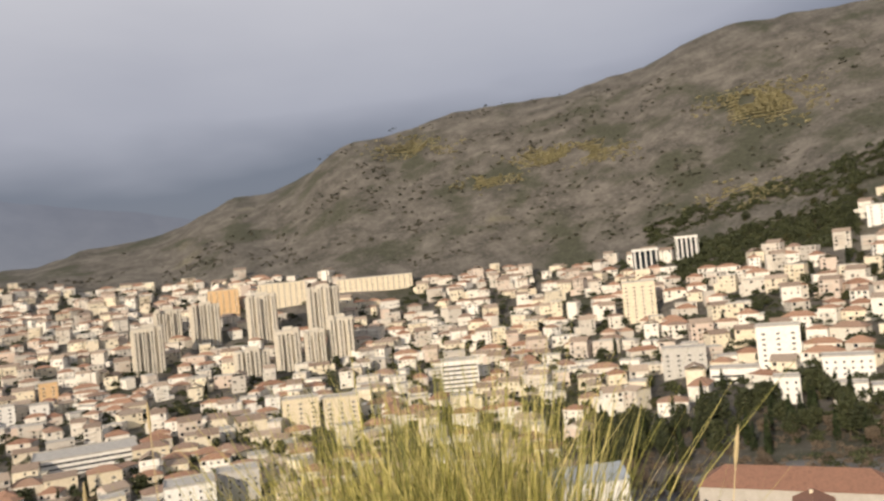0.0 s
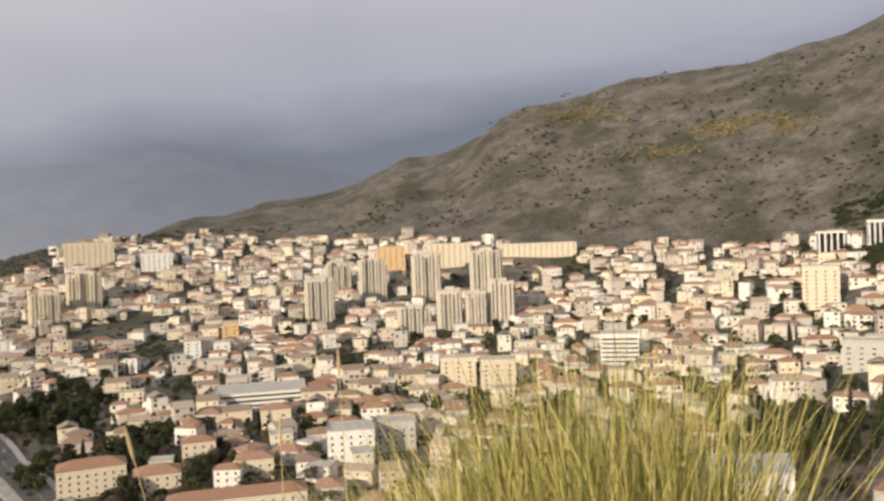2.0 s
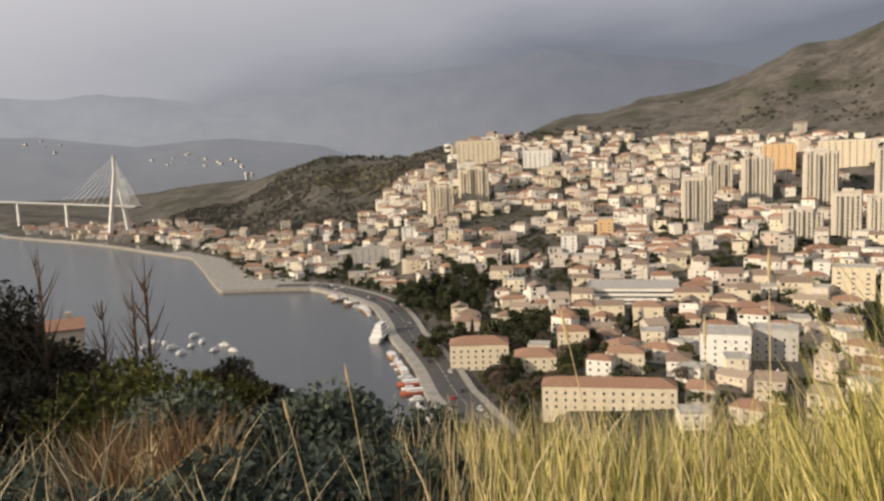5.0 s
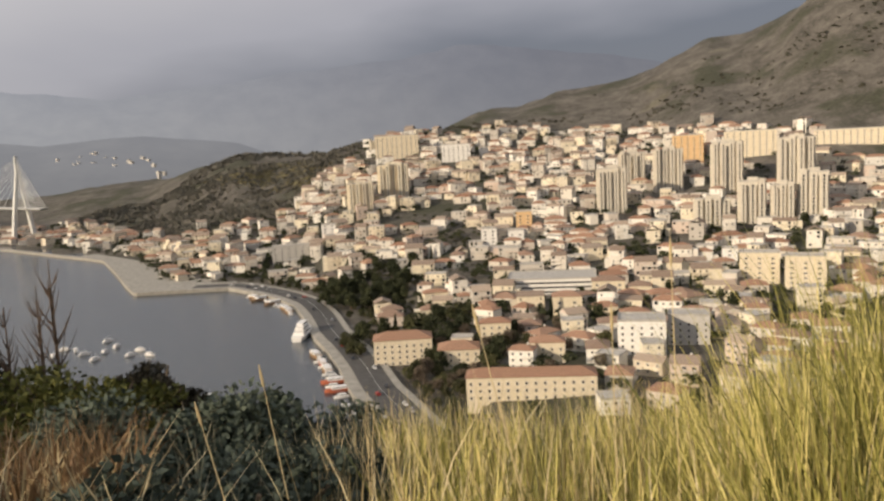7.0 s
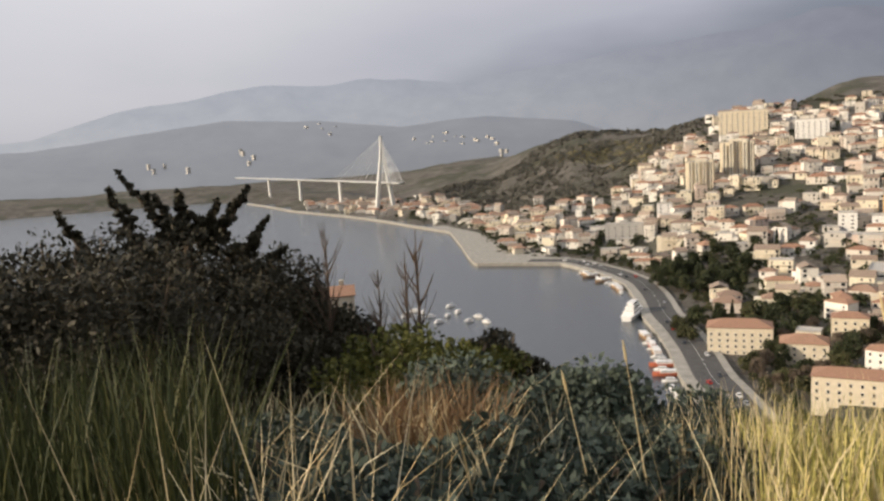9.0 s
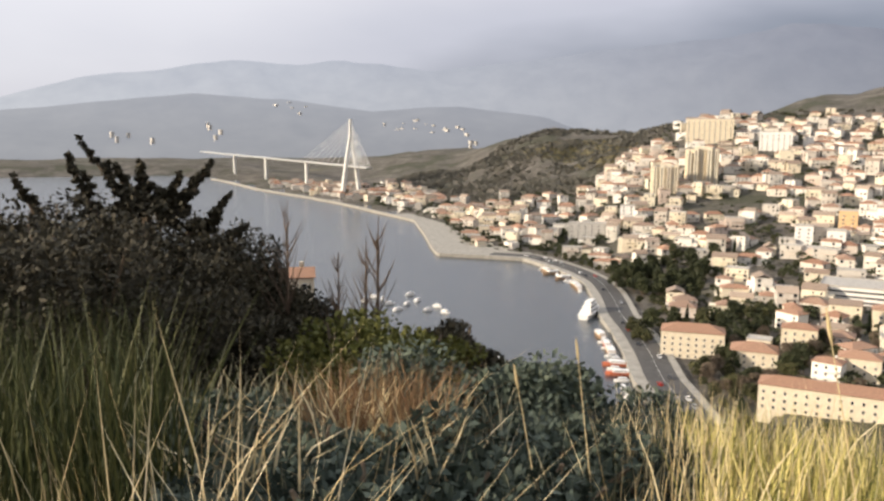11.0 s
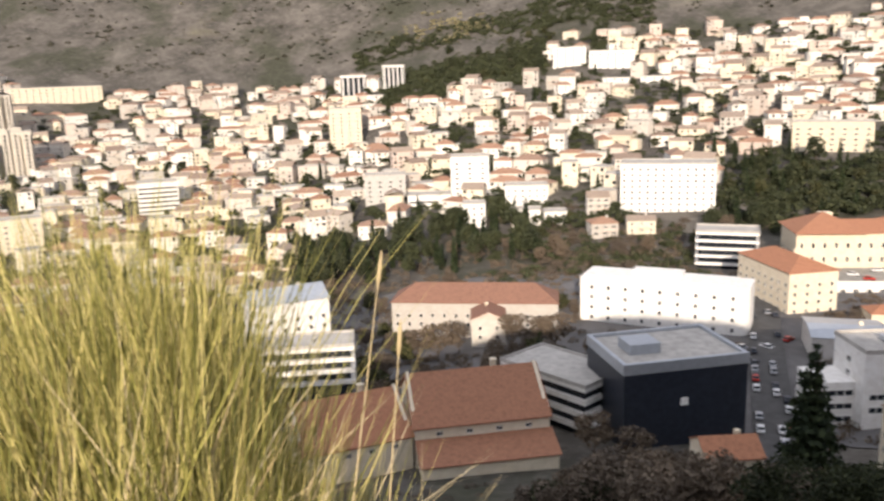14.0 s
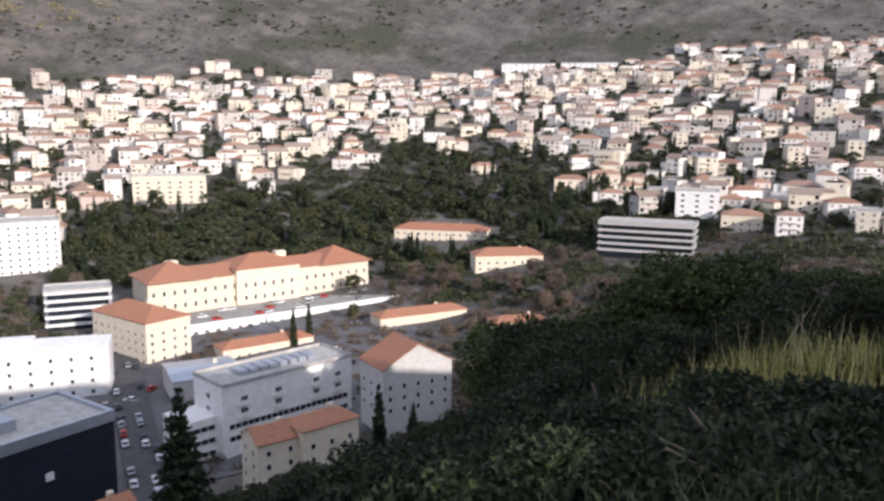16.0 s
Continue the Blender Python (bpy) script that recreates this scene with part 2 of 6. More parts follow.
def ground_material():
    k = Nodes("scrub_ground", 0.95, 0, 0.1)
    big = k.noise(0.0045, 5, 0.6)
    mid = k.noise(0.03, 6, 0.7)
    fine = k.noise(0.22, 5, 0.75)
    scrub = k.ramp(mid, (0.32, (0.05, 0.047, 0.041)), (0.5, (0.095, 0.087, 0.076)), (0.68, (0.16, 0.145, 0.128)))
    rock = k.ramp(fine, (0.35, (0.09, 0.083, 0.074)), (0.62, (0.22, 0.2, 0.178)))
    grass = k.ramp(mid, (0.3, (0.11, 0.105, 0.06)), (0.7, (0.2, 0.18, 0.105)))
    col = k.mix(k.step(fine, 0.48, 0.85), scrub, rock)
    col = k.mix(k.step(k.noise(0.011, 5, 0.6), 0.5, 0.62), col, k.ramp(fine, (0.3, (0.04, 0.042, 0.03)), (0.7, (0.08, 0.08, 0.058))))
    col = k.mix(k.step(big, 0.64, 0.8), col, grass)
    k.color(col)
    return k.bump(k.noise(0.2, 6, 0.7), 0.6, 1.2).m


M_GROUND = ground_material()
M_WALLS = [wall_mat("plaster_white", (0.74, 0.7, 0.63), (0.82, 0.8, 0.75), (0.62, 0.57, 0.5)),
           wall_mat("plaster_cream", (0.72, 0.64, 0.5), (0.78, 0.72, 0.58), (0.62, 0.55, 0.44)),
           wall_mat("plaster_grey", (0.46, 0.43, 0.39), (0.62, 0.58, 0.52), (0.6, 0.49, 0.42))]
M_WHITE = wall_mat("white_render", (0.8, 0.79, 0.76), (0.82, 0.8, 0.77))
M_TOWER = wall_mat("weathered_tower_render", (0.56, 0.52, 0.45), (0.62, 0.58, 0.5))
M_STONE = wall_mat("cream_stone", (0.7, 0.62, 0.47), (0.72, 0.64, 0.5))
M_CONCRETE = plain("raw_concrete", (0.42, 0.4, 0.37), 0.9, 0, 0.5, 0.2)
M_GREY = wall_mat("grey_render", (0.5, 0.49, 0.46), (0.52, 0.5, 0.48))
M_ROOFS = [roof_mat("clay_tiles", (0.27, 0.15, 0.10), (0.36, 0.22, 0.15), (0.25, 0.18, 0.14)),
           roof_mat("faded_tiles", (0.32, 0.26, 0.21), (0.24, 0.18, 0.14), (0.42, 0.34, 0.27))]
M_TILE = roof_mat("orange_tiles", (0.35, 0.16, 0.09), (0.37, 0.18, 0.105), (0.31, 0.15, 0.09))
M_BRICKTILE = roof_mat("weathered_brick_tiles", (0.22, 0.115, 0.08), (0.25, 0.135, 0.095), (0.19, 0.10, 0.07))
M_FLAT = plain("flat_roof_felt", (0.4, 0.38, 0.35), 0.9, 0, 0.4, 0.25)
M_DARK = plain("dark_cladding", (0.02, 0.024, 0.034), 0.35, 0, 0.8, 0.3)
M_ORANGE = wall_mat("ochre_render", (0.68, 0.47, 0.26), (0.7, 0.5, 0.29))
M_METAL = plain("zinc_sheet", (0.45, 0.48, 0.52), 0.4, 0.6, 0.8, 0.1)
M_FRAME = plain("window_frame_paint", (0.7, 0.68, 0.64), 0.5, 0, 4, 0.05)
M_SHUTTER = plain("green_shutter_paint", (0.05, 0.09, 0.06), 0.6, 0, 4, 0.2)
M_GLASS = plain("window_glass", (0.02, 0.024, 0.03), 0.08, 0, 1.0, 0.2)
M_ASPHALT = plain("asphalt", (0.075, 0.073, 0.072), 0.9, 0, 0.3, 0.25)
M_PAVE = plain("pale_paving", (0.29, 0.275, 0.245), 0.9, 0, 0.25, 0.25)
M_LINE = plain("road_paint", (0.7, 0.7, 0.68), 0.7, 0, 3, 0.1)
M_BARK = plain("bark", (0.11, 0.085, 0.06), 0.95, 0, 4, 0.35)
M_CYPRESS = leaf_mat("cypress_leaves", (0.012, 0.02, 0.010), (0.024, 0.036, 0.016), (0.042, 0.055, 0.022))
M_PINE = leaf_mat("pine_leaves", (0.024, 0.03, 0.014), (0.044, 0.053, 0.026), (0.07, 0.078, 0.04))
M_OLIVE = leaf_mat("garden_leaves", (0.03, 0.034, 0.014), (0.055, 0.06, 0.025), (0.085, 0.082, 0.04))
M_SCRUB = leaf_mat("grey_scrub_leaves", (0.045, 0.045, 0.034), (0.07, 0.068, 0.052), (0.1, 0.096, 0.075))
# Darkened version of the pine leaves, with the slope's shade painted in.
M_SLOPE = leaf_mat("shade_darkened_slope_leaves", (0.014, 0.019, 0.009), (0.026, 0.034, 0.014), (0.048, 0.056, 0.022))
# Paler and greyer than the nearer leaves: haze is put into the colour.
M_HAZEWOOD = leaf_mat("haze_paled_wood_leaves", (0.105, 0.103, 0.088), (0.14, 0.135, 0.118), (0.18, 0.172, 0.15))
M_HILLGRASS = leaf_mat("hillside_grass_tufts", (0.2, 0.185, 0.1), (0.28, 0.255, 0.145), (0.36, 0.32, 0.19))
M_THICKET = leaf_mat("thicket_leaves", (0.03, 0.034, 0.022), (0.045, 0.048, 0.032), (0.065, 0.064, 0.045))
M_CROWN = leaf_mat("pine_crown_leaves", (0.022, 0.034, 0.009), (0.045, 0.063, 0.016), (0.08, 0.1, 0.028))
M_LOT = plain("worn_grey_asphalt", (0.12, 0.115, 0.114), 0.9, 0, 0.12, 0.3)
M_DRY = leaf_mat("bare_twigs", (0.085, 0.066, 0.05), (0.13, 0.104, 0.08), (0.175, 0.14, 0.106))


def water_material():
    k = Nodes("sea_water", 0.22, 0, 0.5)
    k.color(k.ramp(k.noise(0.006, 4, 0.6), (0.3, (0.028, 0.036, 0.044)), (0.7, (0.042, 0.05, 0.058))))
    return k.bump(k.noise(0.5, 5, 0.7), 0.35, 0.35).m


M_WATER = water_material()

# ---------------------------------------------------------------- setting
build_ground()
bm = bmesh.new()
poly(bm, [P(a, d, 0) for a, d in ((30, 250), (30, 700), (40, 2600), (60, 3200), (90, 3200), (125, 3200), (128, 250), (80, 230))])
tagged(part("water", bm, M_WATER), "calm dark grey-blue harbour water", "water", kind="structure")


# ---------------------------------------------------------------- houses
def hip_roof(bm, w, l, z, rise, over=0.4):
    x, y = w / 2 + over, l / 2 + over
    if w >= l:
        r0, r1 = (-(x - y) - 0.01, 0), ((x - y) + 0.01, 0)
    else:
        r0, r1 = (0, -(y - x) - 0.01), (0, (y - x) + 0.01)
    b = [bm.verts.new(c) for c in ((-x, -y, z), (x, -y, z), (x, y, z), (-x, y, z))]
    e = [bm.verts.new((v.co.x, v.co.y, z + 0.22)) for v in b]
    t0, t1 = bm.verts.new((*r0, z + 0.22 + rise)), bm.verts.new((*r1, z + 0.22 + rise))
    bm.faces.new(b[::-1])
    for i in range(4):
        bm.faces.new((b[i], b[(i + 1) % 4], e[(i + 1) % 4], e[i]))
    if w >= l:
        for f in ((e[0], e[1], t1, t0), (e[1], e[2], t1), (e[2], e[3], t0, t1), (e[3], e[0], t0)):
            bm.faces.new(f)
    else:
        for f in ((e[0], e[1], t0), (e[1], e[2], t1, t0), (e[2], e[3], t1), (e[3], e[0], t0, t1)):
            bm.faces.new(f)


def gable_roof(bm, w, l, z, rise, over=0.35, t=0.22):
    """Ridge along x."""
    x, y = w / 2 + over, l / 2 + over
    drop = rise * over / (l / 2)
    pts = [(-y, z - drop), (0, z + rise), (y, z - drop), (y, z - drop + t), (0, z + rise + t), (-y, z - drop + t)]
    a, b = [bm.verts.new((-x, *p)) for p in pts], [bm.verts.new((x, *p)) for p in pts]
    for i in range(6):
        j = (i + 1) % 6
        bm.faces.new((a[i], a[j], b[j], b[i]))
    for s in (a[::-1], b):
        bm.faces.new((s[0], s[1], s[4], s[5]))
        bm.faces.new((s[1], s[2], s[3], s[4]))


def flat_roof(bm, w, l, z, rim=0.6):
    box(bm, -w / 2 - 0.15, -l / 2 - 0.15, z, w / 2 + 0.15, l / 2 + 0.15, z + 0.25)
    for s in (-1, 1):
        box(bm, -w / 2 - 0.15, s * (l / 2 - 0.03) - 0.12, z + 0.25, w / 2 + 0.15, s * (l / 2 - 0.03) + 0.12, z + rim)
        box(bm, s * (w / 2 - 0.03) - 0.12, -l / 2 + 0.1, z + 0.25, s * (w / 2 - 0.03) + 0.12, l / 2 - 0.1, z + rim)


def window_grid(w, h, n, mat=None):
    """One frame with n panes set back in it, in one piece; the wall's face is at y = 0, outwards is -y."""
    t, front, back = 0.09, -0.08, -0.015
    xs = []
    for i in range(n):
        a, b = -w / 2 + i * w / n, -w / 2 + (i + 1) * w / n
        xs += [a if i == 0 else None, a + t, b - t]
    xs = [x for x in xs if x is not None] + [w / 2]
    zs = (0, t, h - t, h)
    bm = bmesh.new()
    g = [[bm.verts.new((x, front, z)) for z in zs] for x in xs]
    for i in range(len(xs) - 1):
        for k in range(3):
            ring = (g[i][k], g[i + 1][k], g[i + 1][k + 1], g[i][k + 1])
            if k == 1 and i % 2 == 1:
                deep = [bm.verts.new((v.co.x, back, v.co.z)) for v in ring]
                for q in range(4):
                    bm.faces.new((ring[q], ring[(q + 1) % 4], deep[(q + 1) % 4], deep[q]))
                bm.faces.new(deep).material_index = 1
            else:
                bm.faces.new(ring)
    edge = [g[i][0] for i in range(len(xs))] + [g[-1][k] for k in (1, 2, 3)] + [g[i][3] for i in range(len(xs) - 2, -1, -1)] + [g[0][2], g[0][1]]
    low = [bm.verts.new((v.co.x, 0.05, v.co.z)) for v in edge]
    for i in range(len(edge)):
        j = (i + 1) % len(edge)
        bm.faces.new((edge[j], edge[i], low[i], low[j]))
    return mesh_of("window", bm, [M_FRAME, M_GLASS])


WINDOWS = [window_grid(1.1, 1.4, 1), window_grid(1.2, 1.5, 2), window_grid(1.9, 1.4, 2)]
SIDES = ((0, -1), (1, 0), (0, 1), (-1, 0))


def side_pose(s, w, l, u, z):
    """Pose of a thing on side s of a block w by l, u along it, z up, looking outwards."""
    off = (l if s % 2 == 0 else w) / 2
    turn = Matrix.Rotation(radians(90 * s), 4, "Z")
    return turn @ Matrix.Translation((u, -off, z))


def wall_bm(w, l, h, gable=0.0):
    bm = bmesh.new()
    box(bm, -w / 2, -l / 2, -5, w / 2, l / 2, h)
    if gable:
        a = [(-l / 2, h), (l / 2, h), (0, h + gable)]
        for x0, x1 in ((-w / 2, -w / 2 + 0.3), (w / 2 - 0.3, w / 2)):
            p, q = [bm.verts.new((x0, *c)) for c in a], [bm.verts.new((x1, *c)) for c in a]
            bm.faces.new(p[::-1]), bm.faces.new(q)
            for i in range(3):
                bm.faces.new((p[i], p[(i + 1) % 3], q[(i + 1) % 3], q[i]))
    return bm


def far_openings(bm, w, l, floors, step):
    """Small recessed-looking openings of a house too far off to pick its windows apart."""
    for s in range(4):
        length = w if s % 2 == 0 else l
        n = max(1, int(length / step))
        for f in range(floors):
            for i in range(n):
                if random.random() < 0.15:
                    continue
                m = side_pose(s, w, l, (i + 0.5 - n / 2) * length / n, f * 3.0 + 0.9)
                ww, hh = random.choice(((0.5, 1.4), (0.6, 1.5), (1.0, 2.0)))
                k = len(bm.verts)
                box(bm, -ww, -0.05, 0, ww, 0.02, hh, 1)
                bm.verts.ensure_lookup_table()
                for v in bm.verts[k:]:
                    v.co = m @ v.co


def far_house(w, l, floors, roof, wall, tiles, label):
    h = floors * 3.0 + 0.3
    rise = min(w, l) * 0.2
    bm = wall_bm(w, l, h, rise if roof == "gable" else 0)
    far_openings(bm, w, l, floors, 3.2)
    ob = part("house", bm, [wall, M_GLASS])
    bm = bmesh.new()
    if roof == "hip":
        hip_roof(bm, w, l, h, rise)
    elif roof == "gable":
        gable_roof(bm, w, l, h, rise)
    else:
        flat_roof(bm, w, l, h)
    part("roof", bm, M_FLAT if roof == "flat" else tiles, ob)
    return tagged(ob, label, "house", "houses of the town")


def near_house(w, l, floors, roof, wall, tiles, label, win=0, cols=None):
    h = floors * 3.0 + 0.3
    rise = min(w, l) * 0.21
    ob = part("house", wall_bm(w, l, h, rise if roof == "gable" else 0), [wall])
    bm = bmesh.new()
    {"hip": hip_roof, "gable": gable_roof}.get(roof, flat_roof)(bm, w, l, h, *(() if roof == "flat" else (rise,)))
    part("roof", bm, M_FLAT if roof == "flat" else tiles, ob)
    for s in (0, 3):
        length = w if s % 2 == 0 else l
        n = max(1, int(length / 3.8))
        for f in range(floors):
            for i in range(n):
                part("window", WINDOWS[win], None, ob, m=side_pose(s, w, l, (i + 0.5 - n / 2) * length / n, f * 3.0 + 0.95))
    bm = bmesh.new()
    box(bm, -0.35, -0.35, 0, 0.35, 0.35, 1.5), box(bm, -0.45, -0.45, 1.5, 0.45, 0.45, 1.65)
    for f in range(1, floors):
        slab = bmesh.new()
        box(slab, -w * 0.3, -1.3, -0.15, w * 0.3, 0.02, 0.02), box(slab, -w * 0.3, -1.3, 0.02, w * 0.3, -1.2, 0.95)
        part("balcony", slab, wall, ob, m=side_pose(0, w, l, w * 0.12, f * 3.0))
    if roof != "flat":
        part("chimney", bm, M_WALLS[0], ob, m=Matrix.Translation((w * 0.2, l * 0.12, h + rise * 0.55)))
    else:
        bm.free()
    return tagged(ob, label, "house", "houses of the town")


ROOF_WORDS = {"hip": "hipped clay-tile roof", "gable": "gabled clay-tile roof", "flat": "flat parapet roof"}
WALL_WORDS = ("white plaster", "cream plaster", "greyish plaster")
FAR_KINDS, NEAR_KINDS = [], []
rng = random.Random(4)
TAKEN = []          # (x, y, radius) of what already stands


def free_spot(x, y, r):
    for a, b, c in TAKEN:
        if (a - x) ** 2 + (b - y) ** 2 < (r + c) ** 2:
            return False
    return True



# ---------------------------------------------------------------- larger buildings
STYLE = {
    "tower": ("apartment_tower", "tall pale concrete apartment tower with narrow vertical bays", "apartment tower"),
    "slab": ("apartment_slab", "long cream apartment slab below the hillside", "apartment block"),
    "ochre": ("apartment_block", "ochre-orange rendered apartment block", "apartment block"),
    "striped": ("office_block", "white block with dark ribbon windows in strips", "office building"),
    "cream": ("apartment_block", "cream rendered apartment block with rows of windows", "apartment block"),
    "white": ("apartment_block", "white rendered apartment block with rows of windows", "apartment block"),
    "grey": ("apartment_block", "grey-white slab block with rows of windows", "apartment block"),
    "pillar": ("pillared_house", "bright hillside house with tall white pillars", "house"),
    "pinkish": ("apartment_tower", "broad pinkish-white apartment tower on the slope", "apartment tower"),
    "row": ("harbour_row_house", "long cream harbour building with arched windows and tiled roof", "building"),
    "old": ("stone_villa", "old pale stone villa with a hipped clay roof", "villa"),
    "flatlong": ("market_hall", "long low white building with a flat roof", "building"),
}
WALL_OF = {"ochre": M_ORANGE, "cream": M_STONE, "slab": M_STONE, "tower": M_TOWER, "grey": M_GREY, "old": M_STONE, "row": M_STONE, "pinkish": M_WALLS[1]}
ROOF_OF = {"row": "hip", "old": "hip"}


def stand(az1, d1, az2, d2, depth, z0):
    """Pose and width of a block whose front runs from one bearing and distance to another."""
    a, b = P(az1, d1), P(az2, d2)
    along = (b - a).normalized()
    back = Vector((-along.y, along.x, 0))
    mid = (a + b) / 2 + back * depth / 2
    m = Matrix.Translation((mid.x, mid.y, z0)) @ Matrix.Rotation(math.atan2(along.y, along.x), 4, "Z")
    TAKEN.append((mid.x, mid.y, max(depth, (b - a).length) * 0.52))
    return m, (b - a).length


def put_windows(ob, w, l, h, floors, sides=(0, 3, 1), step=3.4, mesh=None, z1=0.9, fh=3.0, skip=0.0):
    r = random.Random(int(w * 100))
    for s in sides:
        length = w if s % 2 == 0 else l
        n = max(1, int(length / step))
        for f in range(floors):
            for i in range(n):
                if r.random() >= skip:
                    part("window", mesh or WINDOWS[0], None, ob, m=side_pose(s, w, l, (i + 0.5 - n / 2) * length / n, z1 + f * fh))


STRIP = {}


def strip_window(length):
    key = round(length, 1)
    if key not in STRIP:
        STRIP[key] = window_grid(length, 1.5, max(2, int(length / 1.7)))
    return STRIP[key]


def slope_distance(az, el):
    """Where a sight line of this bearing and height first meets the town's slope."""
    d = 300.0
    while d < 1400:
        p = P(az, d)
        if EYE + d * math.tan(radians(el)) < gz(p.x, p.y):
            break
        d += 4
    return d


def block(kind, az1, az2, el, d, depth):
    """A larger building by the bearings of its front, the height angle of its top and its distance (or, below zero, its foot's height angle)."""
    name, label, cat = STYLE[kind]
    if d < 0:
        d = slope_distance((az1 + az2) / 2, d)
    mid = P((az1 + az2) / 2, d + depth / 2)
    front = P((az1 + az2) / 2, d)
    z0 = min(gz(mid.x, mid.y), gz(front.x, front.y)) - 0.5
    top = EYE + d * math.tan(radians(el))
    h = max(6.0, top - z0)
    m, w = stand(az1, d, az2, d, depth, z0)
    if ROOF_OF.get(kind):
        h = max(5.0, h - min(w, depth) * 0.22 - 0.3)
    wall = WALL_OF.get(kind, M_WHITE)
    ob = part(name, wall_bm(w, depth, h), [wall], m=m)
    tagged(ob, label, cat)
    floors = max(2, int(h / 3.0))
    bm = bmesh.new()
    if ROOF_OF.get(kind):
        hip_roof(bm, w, depth, h, min(w, depth) * 0.22)
        part("roof", bm, M_ROOFS[0], ob)
    else:
        flat_roof(bm, w, depth, h, 0.9)
        part("roof", bm, M_FLAT, ob)
    if kind in ("tower", "pinkish"):
        # upright shafts of unequal height and depth, with shaded recesses between them
        r = random.Random(int(az1 * 100))
        n = max(3, int(w / 6.5))
        for i in range(n):
            out, lift, half = r.choice((2.4, 4.0, 5.6)), r.choice((0.6, 2.6, -2.6, 0.6)), w / n * r.uniform(0.28, 0.38)
            u = (i + 0.5 - n / 2) * w / n
            bm = bmesh.new()
            box(bm, -half, -out, 0, half, 0.02, h + lift)
            shaft = part("shaft", bm, wall, ob, m=side_pose(0, w, depth, u, 0))
            bm = bmesh.new()
            for f in range(floors):
                box(bm, -half * 0.3, -out - 0.05, f * 3 + 0.4, half * 0.3, -out + 0.02, f * 3 + 2.6)
            tagged(part("window_column", bm, M_GLASS, shaft), kind="stuff")
        for i in range(2):
            u = (i - 0.5) * depth * 0.45
            bm = bmesh.new()
            box(bm, -depth * 0.14, -1.4, 0, depth * 0.14, 0.02, h - 1.0)
            part("side_bay", bm, wall, ob, m=side_pose(3, w, depth, u, 0))
        bm = bmesh.new()
        box(bm, -w * 0.2, -depth * 0.2, h + 0.2, w * 0.2, depth * 0.2, h + 3.4)
        part("lift_house", bm, wall, ob)
    elif kind in ("striped", "flatlong"):
        for f in range(floors):
            for s in (0, 3):
                length = (w if s == 0 else depth) - 1.5
                part("window", strip_window(length), None, ob, m=side_pose(s, w, depth, 0, f * 3.0 + 1.0))
    elif kind == "pillar":
        n = 5
        for i in range(n):
            bm = bmesh.new()
            box(bm, -0.7, -2.0, 0, 0.7, -0.6, h - 0.5)
            part("pillar", bm, wall, ob, m=side_pose(0, w, depth, (i - 2) * w / n, 0))
        bm = bmesh.new()
        box(bm, -w / 2 + 0.5, -0.05, 1, w / 2 - 0.5, 0.02, h - 1.5)
        part("glazing", bm, M_GLASS, ob, m=side_pose(0, w, depth, 0, 0))
    else:
        put_windows(ob, w, depth, h, floors, (0, 3, 1) if d < 450 else (0, 3), 3.8 if d < 450 else 6.0, WINDOWS[0] if d < 450 else WINDOWS[2])
    return ob


